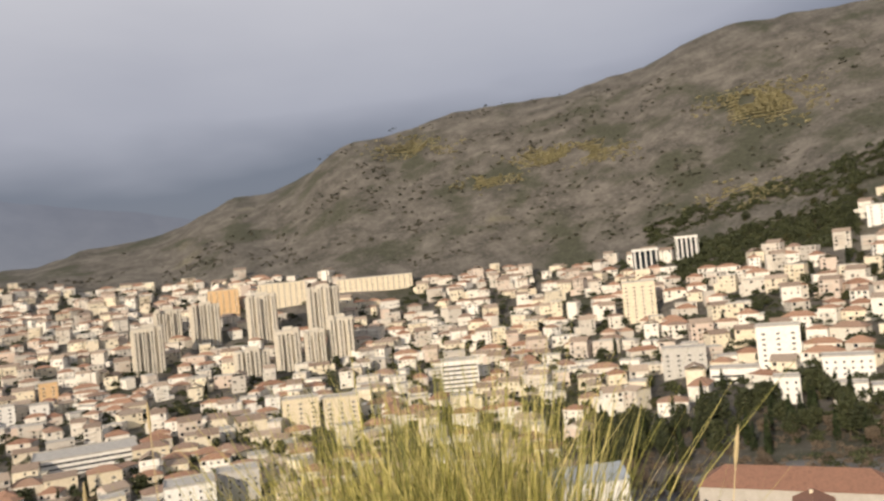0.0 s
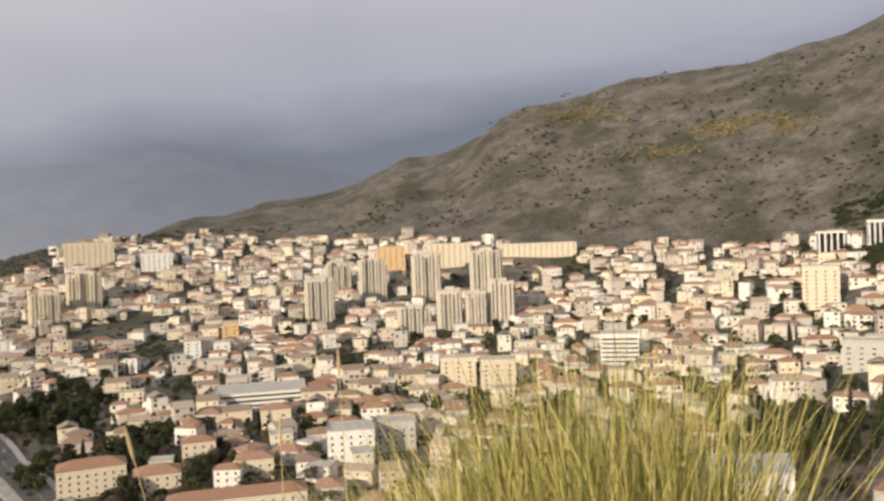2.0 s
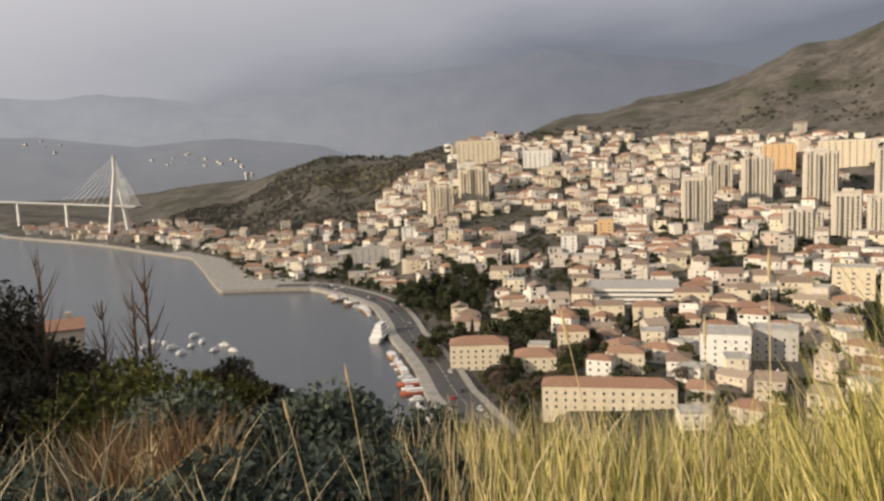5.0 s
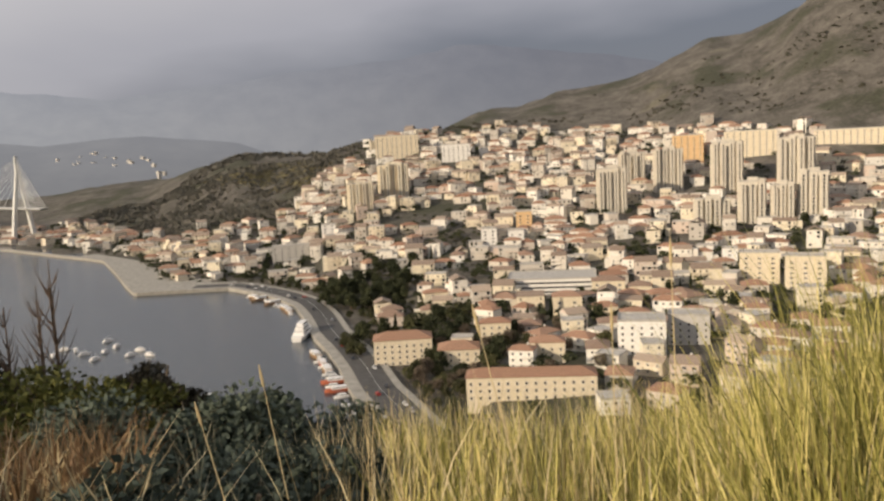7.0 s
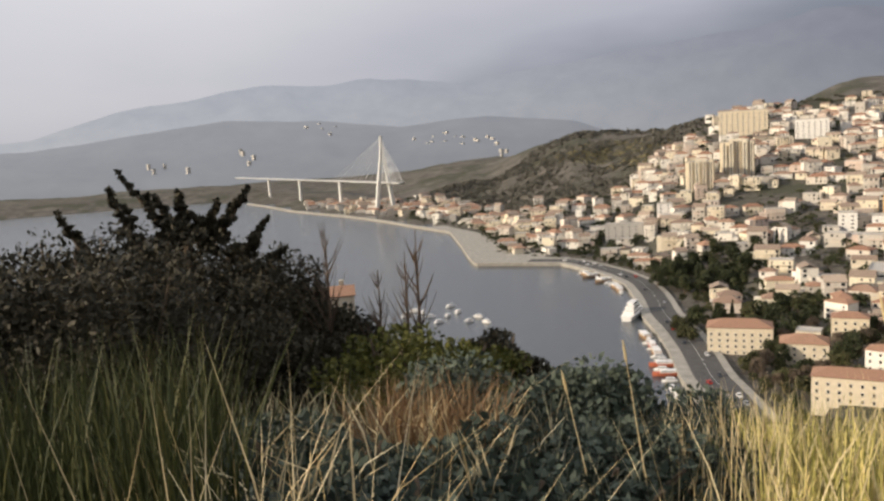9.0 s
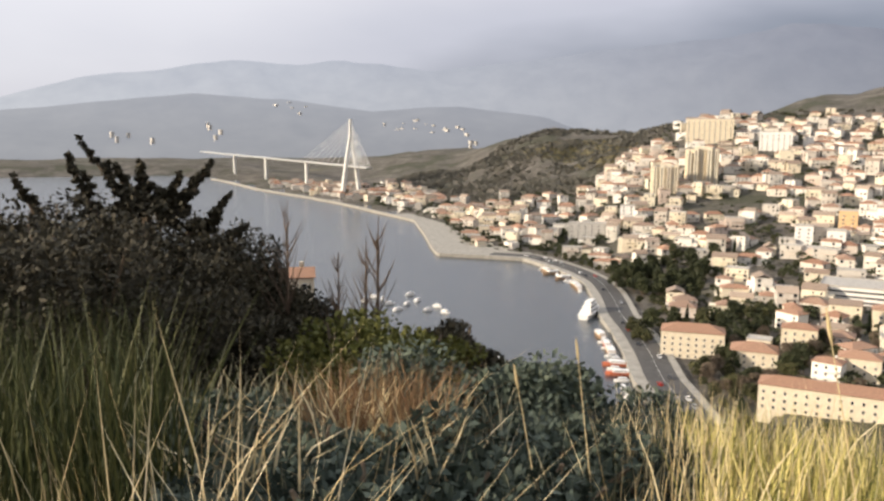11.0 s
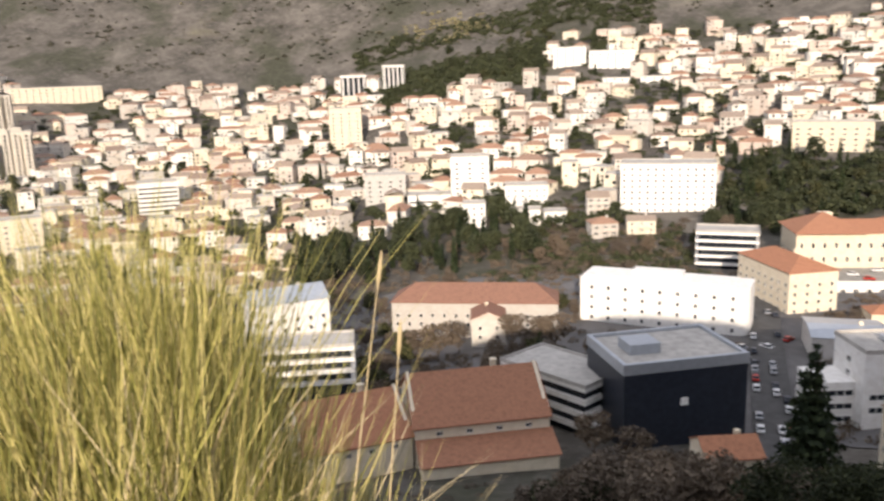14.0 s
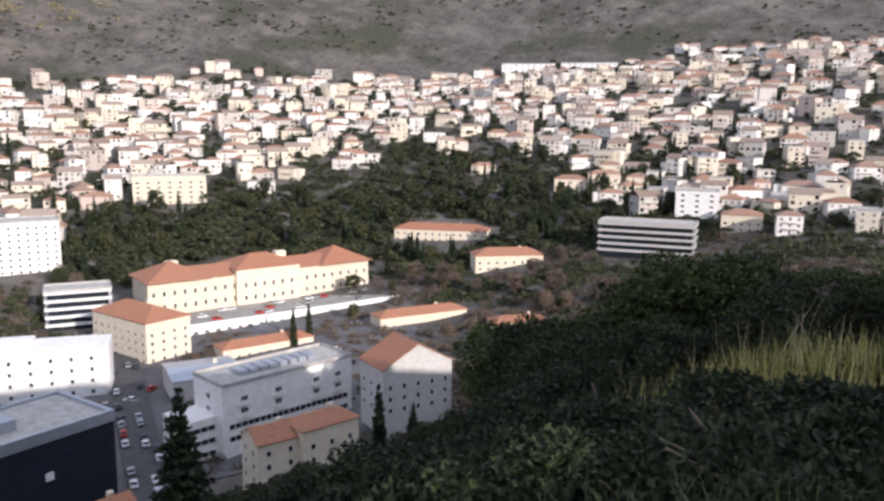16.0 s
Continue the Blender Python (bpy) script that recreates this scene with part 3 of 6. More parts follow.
for spec in (("tower", 21.4, 19.4, -2.2, -5.3, 13), ("tower", 19.9, 18.2, -1.2, -3.4, 13), ("tower", 17.6, 15.7, -1.1, -4.0, 13), ("tower", 13.9, 11.9, -0.8, -4.2, 13),
             ("tower", 9.8, 7.6, -0.7, -4.2, 13), ("tower", 8.6, 6.8, -2.9, -5.9, 11), ("tower", 12.2, 10.5, -3.4, -6.2, 10), ("tower", 10.2, 8.8, -3.7, -6.1, 10), ("tower", 15.0, 12.7, -4.5, -6.2, 10),
             ("ochre", 16.4, 14.4, -0.2, -2.2, 14), ("slab", 13.1, 9.9, -0.1, -1.9, 12), ("slab", 7.7, 2.4, -0.3, -1.3, 8),
             ("striped", 1.0, -1.6, -6.7, -9.0, 16), ("cream", -12.0, -14.2, -2.4, -5.2, 16), ("white", -20.3, -23.0, -6.0, -8.7, 14), ("grey", -14.2, -17.1, -7.1, -9.1, 14), ("flatlong", -17.2, -20.3, -8.6, -9.6, 14),
             ("pillar", -15.8, -17.3, 0.4, -1.1, 12), ("pillar", -12.9, -14.7, -0.2, -1.7, 12), ("white", -27.5, -29.7, 1.2, -0.2, 12), ("white", -29.9, -32.9, 0.9, -0.4, 10),
             ("cream", 12.2, 9.7, -8.1, -10.2, 12), ("cream", 9.4, 6.9, -8.3, -10.5, 12), ("white", 13.3, 12.3, -7.8, -9.0, 10), ("pinkish", 36.6, 34.5, -1.2, -3.5, 18), ("pinkish", 38.8, 37.0, -2.4, -4.4, 14),
             ("cream", 36.7, 33.7, 0.8, -0.9, 14), ("white", 32.1, 30.1, 0.0, -1.3, 14), ("white", 29.6, 28.5, -6.0, -7.3, 12), ("white", 27.7, 26.6, -6.2, -7.4, 12), ("ochre", 27.1, 26.0, -4.9, -6.3, 12),
             ("grey", 44.3, 41.5, -6.4, 800, 14), ("white", 40.8, 39.8, -5.1, 820, 10), ("white", 20.3, 17.0, -12.7, -15.1, 18), ("grey", 16.9, 14.1, -12.3, -14.3, 14), ("row", 31.2, 21.8, -15.9, -18.0, 12),
             ("old", 37.7, 33.5, -13.0, -15.2, 15), ("old", 33.1, 30.1, -13.9, -15.8, 15), ("old", 30.0, 27.8, -12.3, -14.3, 10), ("old", 26.5, 24.0, -13.7, -15.7, 11), ("old", 24.8, 22.7, -10.6, -12.3, 12),
             ("old", 22.0, 19.7, -9.6, -11.0, 12), ("old", 19.5, 17.9, -10.0, -11.1, 11), ("flatlong", 27.9, 21.6, -9.7, -10.8, 34),
             ("white", -30.8, -32.9, -2.2, 720, 14), ("white", -33.3, -35.1, -2.0, 720, 14), ("cream", -42.9, -47.6, -4.0, -5.9, 12), ("white", -24.1, -27.1, -8.1, -9.8, 12), ("white", -21.1, -22.7, -9.3, -11.0, 10),
             ("white", -24.5, -26.6, -9.8, -11.1, 9), ("old", -71.6, -73.8, -3.9, -5.3, 11), ("old", -73.9, -76.1, -3.5, -5.1, 11), ("old", -76.5, -78.0, -3.7, -4.9, 10), ("white", -79.8, -82.6, -4.8, -6.8, 14),
             ("old", -82.8, -85.4, -5.9, -7.4, 12), ("old", -65.8, -67.5, -3.1, -4.0, 10), ("white", -67.8, -71.4, 3.6, 930, 10), ("white", -71.8, -75.6, 3.6, 930, 10)):
    block(*spec)


# ---------------------------------------------------------------- buildings below the hill
def campus():
    m, w = stand(-43.6, 346, -58.6, 388, 24, 29.5)
    h = 17.2
    ob = part("campus_building", wall_bm(w, 22, h), [M_STONE], m=m)
    tagged(ob, "grand cream two-storey campus building with orange tiled roofs", "building")
    bm = bmesh.new()
    hip_roof(bm, w, 22, h, 3.8, 0.7)
    part("roof", bm, M_TILE, ob)
    bm = bmesh.new()
    box(bm, -15, -13.0, -4, 15, 9, h + 2.2)
    mid = part("middle_wing", bm, M_STONE, ob)
    bm = bmesh.new()
    hip_roof(bm, 30, 22, h + 2.2, 5.0, 0.6)
    part("wing_roof", bm, M_TILE, mid, m=Matrix.Translation((0, -2, 0)))
    for u in (-w / 2 + 12.6, w / 2 - 12.6):
        bm = bmesh.new()
        hip_roof(bm, 26, 26, h + 0.25, 6.6, 0.6)
        part("end_roof", bm, M_TILE, ob, m=Matrix.Translation((u, 0, 0)))
    for x in (-w / 2 + 14, 12):
        bm = bmesh.new()
        box(bm, -2.5, -2, h + 2, 2.5, 2, h + 6.5)
        part("roof_lantern", bm, M_STONE, ob, m=Matrix.Translation((x, 2, 0)))
    n = 24
    for f in range(2):
        for i in range(n):
            u = (i + 0.5 - n / 2) * w / n
            y = -13.0 if abs(u) < 15 else -11.0
            part("window", WINDOWS[0], None, ob, m=Matrix.Translation((u, y, 5.6 + f * 5.6)) @ Matrix.Diagonal((1.1, 1, 1.7, 1)))
    for f in range(2):
        for i in range(5):
            part("window", WINDOWS[0], None, ob, m=side_pose(3, w, 22, (i - 2) * 4, 2.2 + f * 6.0))
    bm = bmesh.new()
    box(bm, -w / 2 + 2, -38, -3, w / 2 + 1, -13.2, 3.9)
    terrace = part("terrace", bm, M_PAVE, ob)
    bm = bmesh.new()
    box(bm, -w / 2 + 1.7, -38.4, -3, w / 2 + 1.3, -38.003, 4.9)
    part("parapet_wall", bm, M_WHITE, terrace)
    n = 22
    for i in range(n):
        part("window", WINDOWS[2], None, terrace, m=Matrix.Translation((-w / 2 + 5 + (w - 8) * i / (n - 1), -38.4, 0.6)))
    return m, w


def office():
    m, w = stand(-48.2, 200, -57.3, 222, 15, 29)
    h = 19.5
    ob = part("office_building", wall_bm(w, 15, h), [M_WHITE], m=m)
    tagged(ob, "white five-storey office building with ribbon windows and roof deck", "office building")
    bm = bmesh.new()
    flat_roof(bm, w, 15, h, 1.0)
    part("roof", bm, M_FLAT, ob)
    bm = bmesh.new()
    for i in range(8):
        box(bm, -w * 0.3 + i * w * 0.075, -2.5, h + 0.3, -w * 0.3 + i * w * 0.075 + w * 0.06, 2.5, h + 1.5)
    part("roof_plant", bm, M_METAL, ob)
    for f in range(2):
        part("window", strip_window(w - 3), None, ob, m=side_pose(0, w, 15, 0, 5.0 + f * 3.2))
    for f in range(2):
        for u in (-0.35, -0.1, 0.2, 0.38):
            part("window", WINDOWS[2], None, ob, m=side_pose(0, w, 15, u * w, 11.8 + f * 3.2))
            bm = bmesh.new()
            box(bm, -1.7, -1.2, -0.9, 1.7, 0.0, -0.75), box(bm, -1.7, -1.2, -0.75, 1.7, -1.1, 0.25)
            part("balcony", bm, M_WHITE, ob, m=side_pose(0, w, 15, u * w, 11.8 + f * 3.2))
    for f in range(5):
        part("window", WINDOWS[2], None, ob, m=side_pose(3, w, 15, 0, 2 + f * 3.3))
    bm = bmesh.new()
    box(bm, -w / 2 - 9, -4, -4, -w / 2, 7, 11.5)
    wing = part("side_wing", bm, M_WHITE, ob)
    for f in range(3):
        part("window", strip_window(8.0), None, wing, m=Matrix.Translation((-w / 2 - 4.5, -4, 1.5 + f * 3.3)))


def modern_block():
    m, w = stand(-29.4, 272, -40.9, 262, 15, 29)
    h = 16.0
    bm = bmesh.new()
    # rounded right front corner
    ring = [(-w / 2, -7.5), (w / 2 - 4, -7.5)] + [(w / 2 - 4 + 4 * math.sin(radians(a)), -3.5 - 4 * math.cos(radians(a))) for a in range(15, 91, 15)] + [(w / 2, 7.5), (-w / 2, 7.5)]
    lo, hi = [bm.verts.new((*p, -4)) for p in ring], [bm.verts.new((*p, h)) for p in ring]
    for i in range(len(ring)):
        j = (i + 1) % len(ring)
        bm.faces.new((lo[i], lo[j], hi[j], hi[i]))
    bm.faces.new(hi)
    ob = part("white_block", bm, [M_WHITE], m=m)
    tagged(ob, "bright white rendered block with rounded corner and tall window bays", "building")
    bm = bmesh.new()
    box(bm, -w / 2 + 1, -6, h, w / 2 - 4.5, 6.5, h + 0.5), box(bm, -w * 0.2, -2, h + 0.5, w * 0.1, 4, h + 2.2)
    part("roof", bm, M_WHITE, ob)
    for i in range(9):
        u = -w / 2 + 4 + i * (w - 9) / 8
        for f in range(4):
            part("window", WINDOWS[0], None, ob, m=Matrix.Translation((u, -7.5, 1.5 + f * 3.5)))


def dark_block():
    m, w = stand(-32.6, 172, -41.0, 186, 22, 28)
    h = 22.0
    ob = part("dark_block", wall_bm(w, 22, h), [M_DARK], m=m)
    tagged(ob, "near-black clad office cube with pale zinc parapet", "office building")
    bm = bmesh.new()
    box(bm, -w / 2 + 0.5, -10.5, h, w / 2 - 0.5, 10.5, h + 0.2)
    part("roof", bm, M_FLAT, ob)
    bm = bmesh.new()
    for x0, y0, x1, y1 in ((-w / 2 - 0.2, -11.2, w / 2 + 0.2, -10.2), (-w / 2 - 0.2, 10.2, w / 2 + 0.2, 11.2), (-w / 2 - 0.2, -10.2, -w / 2 + 0.8, 10.2), (w / 2 - 0.8, -10.2, w / 2 + 0.2, 10.2)):
        box(bm, x0, y0, h - 1.6, x1, y1, h + 0.9)
    part("parapet", bm, M_METAL, ob)
    bm = bmesh.new()
    box(bm, -w * 0.35, -4, h + 0.2, -w * 0.1, 3, h + 2.6)
    part("roof_plant", bm, M_METAL, ob)
    bm = bmesh.new()
    box(bm, -0.9, -0.12, 0, 0.9, 0.02, 1.8)
    part("sign_panel", bm, M_WHITE, ob, "small white square sign panel", m=side_pose(0, w, 22, -0.4, 12.0))


def red_roof_house(az1, d1, az2, d2, z0, h, rise, depth, annex):
    m, w = stand(az1, d1, az2, d2, depth, z0)
    ob = part("long_house", wall_bm(w, depth, h, rise), [M_STONE], m=m)
    tagged(ob, "pale long house with a broad orange tiled gable roof", "house")
    bm = bmesh.new()
    gable_roof(bm, w, depth, h, rise, 0.5, 0.3)
    part("roof", bm, M_TILE, ob)
    for x in (-w / 2 + 0.2, w / 2 - 0.2):
        bm = bmesh.new()
        y = depth / 2 + 0.5
        for s in (-1, 1):
            vs = [(x - 0.35, s * y, h - 0.2), (x + 0.35, s * y, h - 0.2), (x + 0.35, 0, h + rise + 0.7), (x - 0.35, 0, h + rise + 0.7)]
            poly(bm, vs if s < 0 else vs[::-1])
        part("verge", bm, M_STONE, ob)
    bm = bmesh.new()
    box(bm, -0.6, -0.6, 0, 0.6, 0.6, 2.2), box(bm, -0.75, -0.75, 2.2, 0.75, 0.75, 2.45)
    part("chimney", bm, M_STONE, ob, m=Matrix.Translation((w * 0.18, 1, h + rise - 0.8)))
    for u in (-0.32, -0.1, 0.12, 0.34):
        part("window", WINDOWS[2], None, ob, m=side_pose(0, w, depth, u * w, h - 2.2) @ Matrix.Diagonal((0.7, 1, 0.7, 1)))
    if annex:
        bm = bmesh.new()
        box(bm, -w / 2 + 0.5, -depth / 2 - 7, -5, w / 2, -depth / 2, h - 5.6)
        wing = part("front_annex", bm, M_STONE, ob)
        bm = bmesh.new()
        x0, x1, y0, y1 = -w / 2, w / 2 + 0.5, -depth / 2 - 7.5, -depth / 2
        za, zb = h - 5.8, h - 3.0
        a = [bm.verts.new(c) for c in ((x0, y0, za), (x1, y0, za), (x1, y1, zb), (x0, y1, zb), (x0, y0, za + .3), (x1, y0, za + .3), (x1, y1, zb + .3), (x0, y1, zb + .3))]
        for f in ((0, 3, 2, 1), (4, 5, 6, 7), (0, 1, 5, 4), (1, 2, 6, 5), (2, 3, 7, 6), (3, 0, 4, 7)):
            bm.faces.new([a[i] for i in f])
        part("annex_roof", bm, M_TILE, wing)


def terraced_block(az1, d1, az2, d2, z0, h, depth, label):
    """Flat decks with pale edges and open strips between."""
    m, w = stand(az1, d1, az2, d2, depth, z0)
    n = max(2, int(h / 3.2))
    bm = bmesh.new()
    box(bm, -w / 2 + 1.2, -depth / 2 + 1.2, -4, w / 2 - 1.2, depth / 2 - 0.5, h)
    ob = part("terraced_block", bm, [M_GLASS], m=m)
    tagged(ob, label, "building")
    for f in range(n + 1):
        z = h - f * 3.2
        bm = bmesh.new()
        box(bm, -w / 2, -depth / 2, z - 1.1, w / 2, depth / 2, z)
        # decks of the distant block are greyed to stand for haze
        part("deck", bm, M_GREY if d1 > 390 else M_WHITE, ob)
    bm = bmesh.new()
    flat_roof(bm, w, depth, h + 0.02, 0.9)
    part("roof", bm, M_CONCRETE, ob)
    return ob


def tiled_house(az1, d1, az2, d2, z0, h, depth, roof="hip", wall=None, rise=None, label="pale rendered house with an orange tiled roof", turn=False, tiles=None):
    m, w = stand(az1, d1, az2, d2, depth, z0)
    rise = rise or min(w, depth) * 0.22
    if turn:            # the gable looks to the front
        m = m @ Matrix.Rotation(radians(90), 4, "Z")
        w, depth = depth, w
    ob = part("house", wall_bm(w, depth, h, rise if roof == "gable" else 0), [wall or M_STONE], m=m)
    tagged(ob, label, "house")
    bm = bmesh.new()
    (hip_roof if roof == "hip" else gable_roof)(bm, w, depth, h, rise)
    part("roof", bm, tiles or M_TILE, ob)
    bm = bmesh.new()
    box(bm, -0.5, -0.5, 0, 0.5, 0.5, 1.8)
    part("chimney", bm, M_STONE, ob, m=Matrix.Translation((w * 0.2, 0.5, h + rise * 0.6)))
    put_windows(ob, w, depth, h, max(1, int(h / 3.2)), (0, 1, 2, 3) if turn else (0, 3, 1), 3.8)
    return ob


CAMPUS, CAMPUS_W = campus()
office()
modern_block()
dark_block()
red_roof_house(-17.0, 160, -27.2, 166, 30, 11.2, 7.6, 24, True)
red_roof_house(-8.5, 154, -16.8, 160, 29.5, 10.2, 7.0, 22, False)
terraced_block(-23.6, 196, -29.8, 178, 30, 12.5, 16, "white stepped block with deep open decks")
terraced_block(-6.0, 214, -12.8, 212, 30, 12.5, 12, "low white deck building with dark strips")
tiled_house(-5.6, 235, -11.2, 240, 30, 19, 16, "gable", M_WHITE, 3, "tall white house with pale sheet roof", tiles=M_METAL)
tiled_house(-15.7, 268, -27.8, 262, 29, 9.0, 15, "hip", M_WALLS[2], 5.2, "long old building with a weathered brown-red hipped roof", tiles=M_BRICKTILE)
tiled_house(-21.5, 250, -24.0, 250, 29, 7.6, 12, "gable", M_WALLS[2], 2.4, "narrow gabled front wing with tall windows", True, tiles=M_BRICKTILE)
block("white", -32.1, -38.4, -6.7, 430, 18)
tiled_house(-43.3, 290, -46.2, 300, 29, 15, 34, "hip", label="cream three-storey street building with tiled roof")
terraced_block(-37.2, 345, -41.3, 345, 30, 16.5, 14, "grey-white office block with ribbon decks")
tiled_house(-60.4, 458, -66.9, 446, 42.5, 10, 14, label="pale villa with orange hipped roof among trees")
tiled_house(-66.2, 392, -71.0, 400, 34, 14.0, 14, label="cream three-storey villa with orange hipped roof")
tiled_house(-59.6, 196, -64.6, 206, 40, 12.5, 13, "gable", M_GREY, 5.5, "grey-white gabled house with orange roof", True)
tiled_house(-50.5, 168, -53.6, 172, 36, 10, 9, "gable", M_STONE, 2.5)
tiled_house(-53.8, 170, -57.8, 178, 36, 11.5, 9, "hip", M_STONE)
tiled_house(-38.6, 140, -42.4, 144, 37, 9, 9, "gable", M_STONE, 2.4)
tiled_house(-48.3, 286, -54.6, 300, 29, 4.6, 9, "hip", M_STONE)
tiled_house(-59.4, 316, -65.6, 334, 30, 5.5, 10, "hip", M_STONE)
tiled_house(-44.9, 246, -49.6, 250, 29, 7.5, 20, "gable", M_GREY, 1.2, "low hall with a blue-grey sheet roof", tiles=M_METAL)
tiled_house(-67.5, 300, -71.5, 306, 33, 5, 9, "hip", M_STONE)
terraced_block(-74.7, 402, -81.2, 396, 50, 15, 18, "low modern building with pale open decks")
tiled_house(65.0, 168, 62.3, 168, 78, 6.5, 8, "gable", M_STONE, 1.4, "small spur house with a faded clay roof", tiles=M_ROOFS[0])

# ---------------------------------------------------------------- the town's houses
for i in range(16):
    wk = i % 3 if i % 4 else 0
    roof = ("hip", "gable", "hip", "flat")[i % 4]
    w, l, fl = rng.uniform(10, 17), rng.uniform(8.5, 11.5), rng.choice((2, 2, 2, 3, 3, 4))
    label = "%s %s house with a %s" % (("two", "three", "four")[fl - 2] + "-storey", WALL_WORDS[wk], ROOF_WORDS[roof])
    FAR_KINDS.append((far_house, (w, l, fl, roof, M_WALLS[wk], M_ROOFS[i % 2], label), max(w, l)))
    if i < 8:
        NEAR_KINDS.append((near_house, (w, l, min(fl, 3), roof, M_WALLS[wk], M_ROOFS[i % 2], label, i % 3), max(w, l)))
MADE = {}


def set_house(kinds, k, m):
    key = (kinds is NEAR_KINDS, k)
    if key in MADE:
        return copy_thing(MADE[key], m)
    f, args, _ = kinds[k]
    MADE[key] = f(*args)
    MADE[key].matrix_basis = m
    return MADE[key]


def town_span(az):
    """Nearest and farthest distance of the houses at a bearing."""
    a = (-95, -80, -70, -60, -45, -30, -20, -5, 5, 13, 20, 28, 36, 41, 45, 50, 55, 58, 62, 64)
    n = (420, 420, 460, 420, 400, 385, 428, 330, 320, 310, 300, 300, 345, 480, 690, 775, 820, 1210, 1420, 1600)
    f = (980, 970, 950, 940, 900, 850, 880, 940, 960, 1060, 1150, 1240, 1280, 1080, 1000, 1060, 1330, 1520, 1650, 1700)
    return np.interp(az, a, n), np.interp(az, a, f)


def in_park(az, d):
    if -82 < az < -37.5 and 395 < d < np.interp(az, (-82, -75, -71, -62, -52, -44, -37.5), (470, 490, 600, 640, 560, 515, 480)) + 25 * math.sin(az):
        return True
    if 30 < az < 40.5 and 425 < d < 500:
        return True
    if -27 < az < -8.5 and 350 < d < 428:
        return True
    if -31 < az < -15.5 and 745 < d < 960 and not (-30 < az < -27):
        return True
    if 9.9 < az < 11.8 and 835 < d < 900 or 31 < az < 36 and 800 < d < 860:
        return True
    if 34 < az < 41 and 555 < d < 665:
        return True
    return False


MANY = []


def by_shore(p, room):
    az, d = polar(p.x, p.y)
    return in_bay(az, d) or float(np.min(np.hypot(SHORE_LINE[:, 0] - p.x, SHORE_LINE[:, 1] - p.y))) < room


count = 0
for ring in range(90):
    d = 262 + ring * 16.5
    steps = int(2 * math.pi * d * 160 / 360 / 17)
    for i in range(steps):
        az = 65 - 160 * (i + rng.uniform(0.1, 0.9)) / steps
        dd = d + rng.uniform(-6, 6)
        lo, hi = town_span(az)
        if not lo < dd < hi or in_park(az, dd) or by_shore(P(az, dd), 42):
            continue
        if rng.random() < 0.24 + 0.5 * max(0.0, noise.noise((P(az, dd).x / 55, P(az, dd).y / 55, 6))) + (0.2 if dd > hi - 40 else 0):
            continue
        p = P(az, dd)
        near = dd < 455 and count < 210
        kinds = NEAR_KINDS if near else FAR_KINDS
        k = rng.randrange(len(kinds))
        r = kinds[k][2] * (0.52 if near else 0.46)
        if not free_spot(p.x, p.y, r):
            continue
        TAKEN.append((p.x, p.y, r))
        turn = az + rng.gauss(0, 14) + rng.choice((0, 0, 0, 0, 90, -25))
        m = pose(p.x, p.y, gz(p.x, p.y) + 0.2, 0, 0, turn)
        if near:
            set_house(kinds, k, m)
            count += 1
        else:
            MANY.append((k, m))


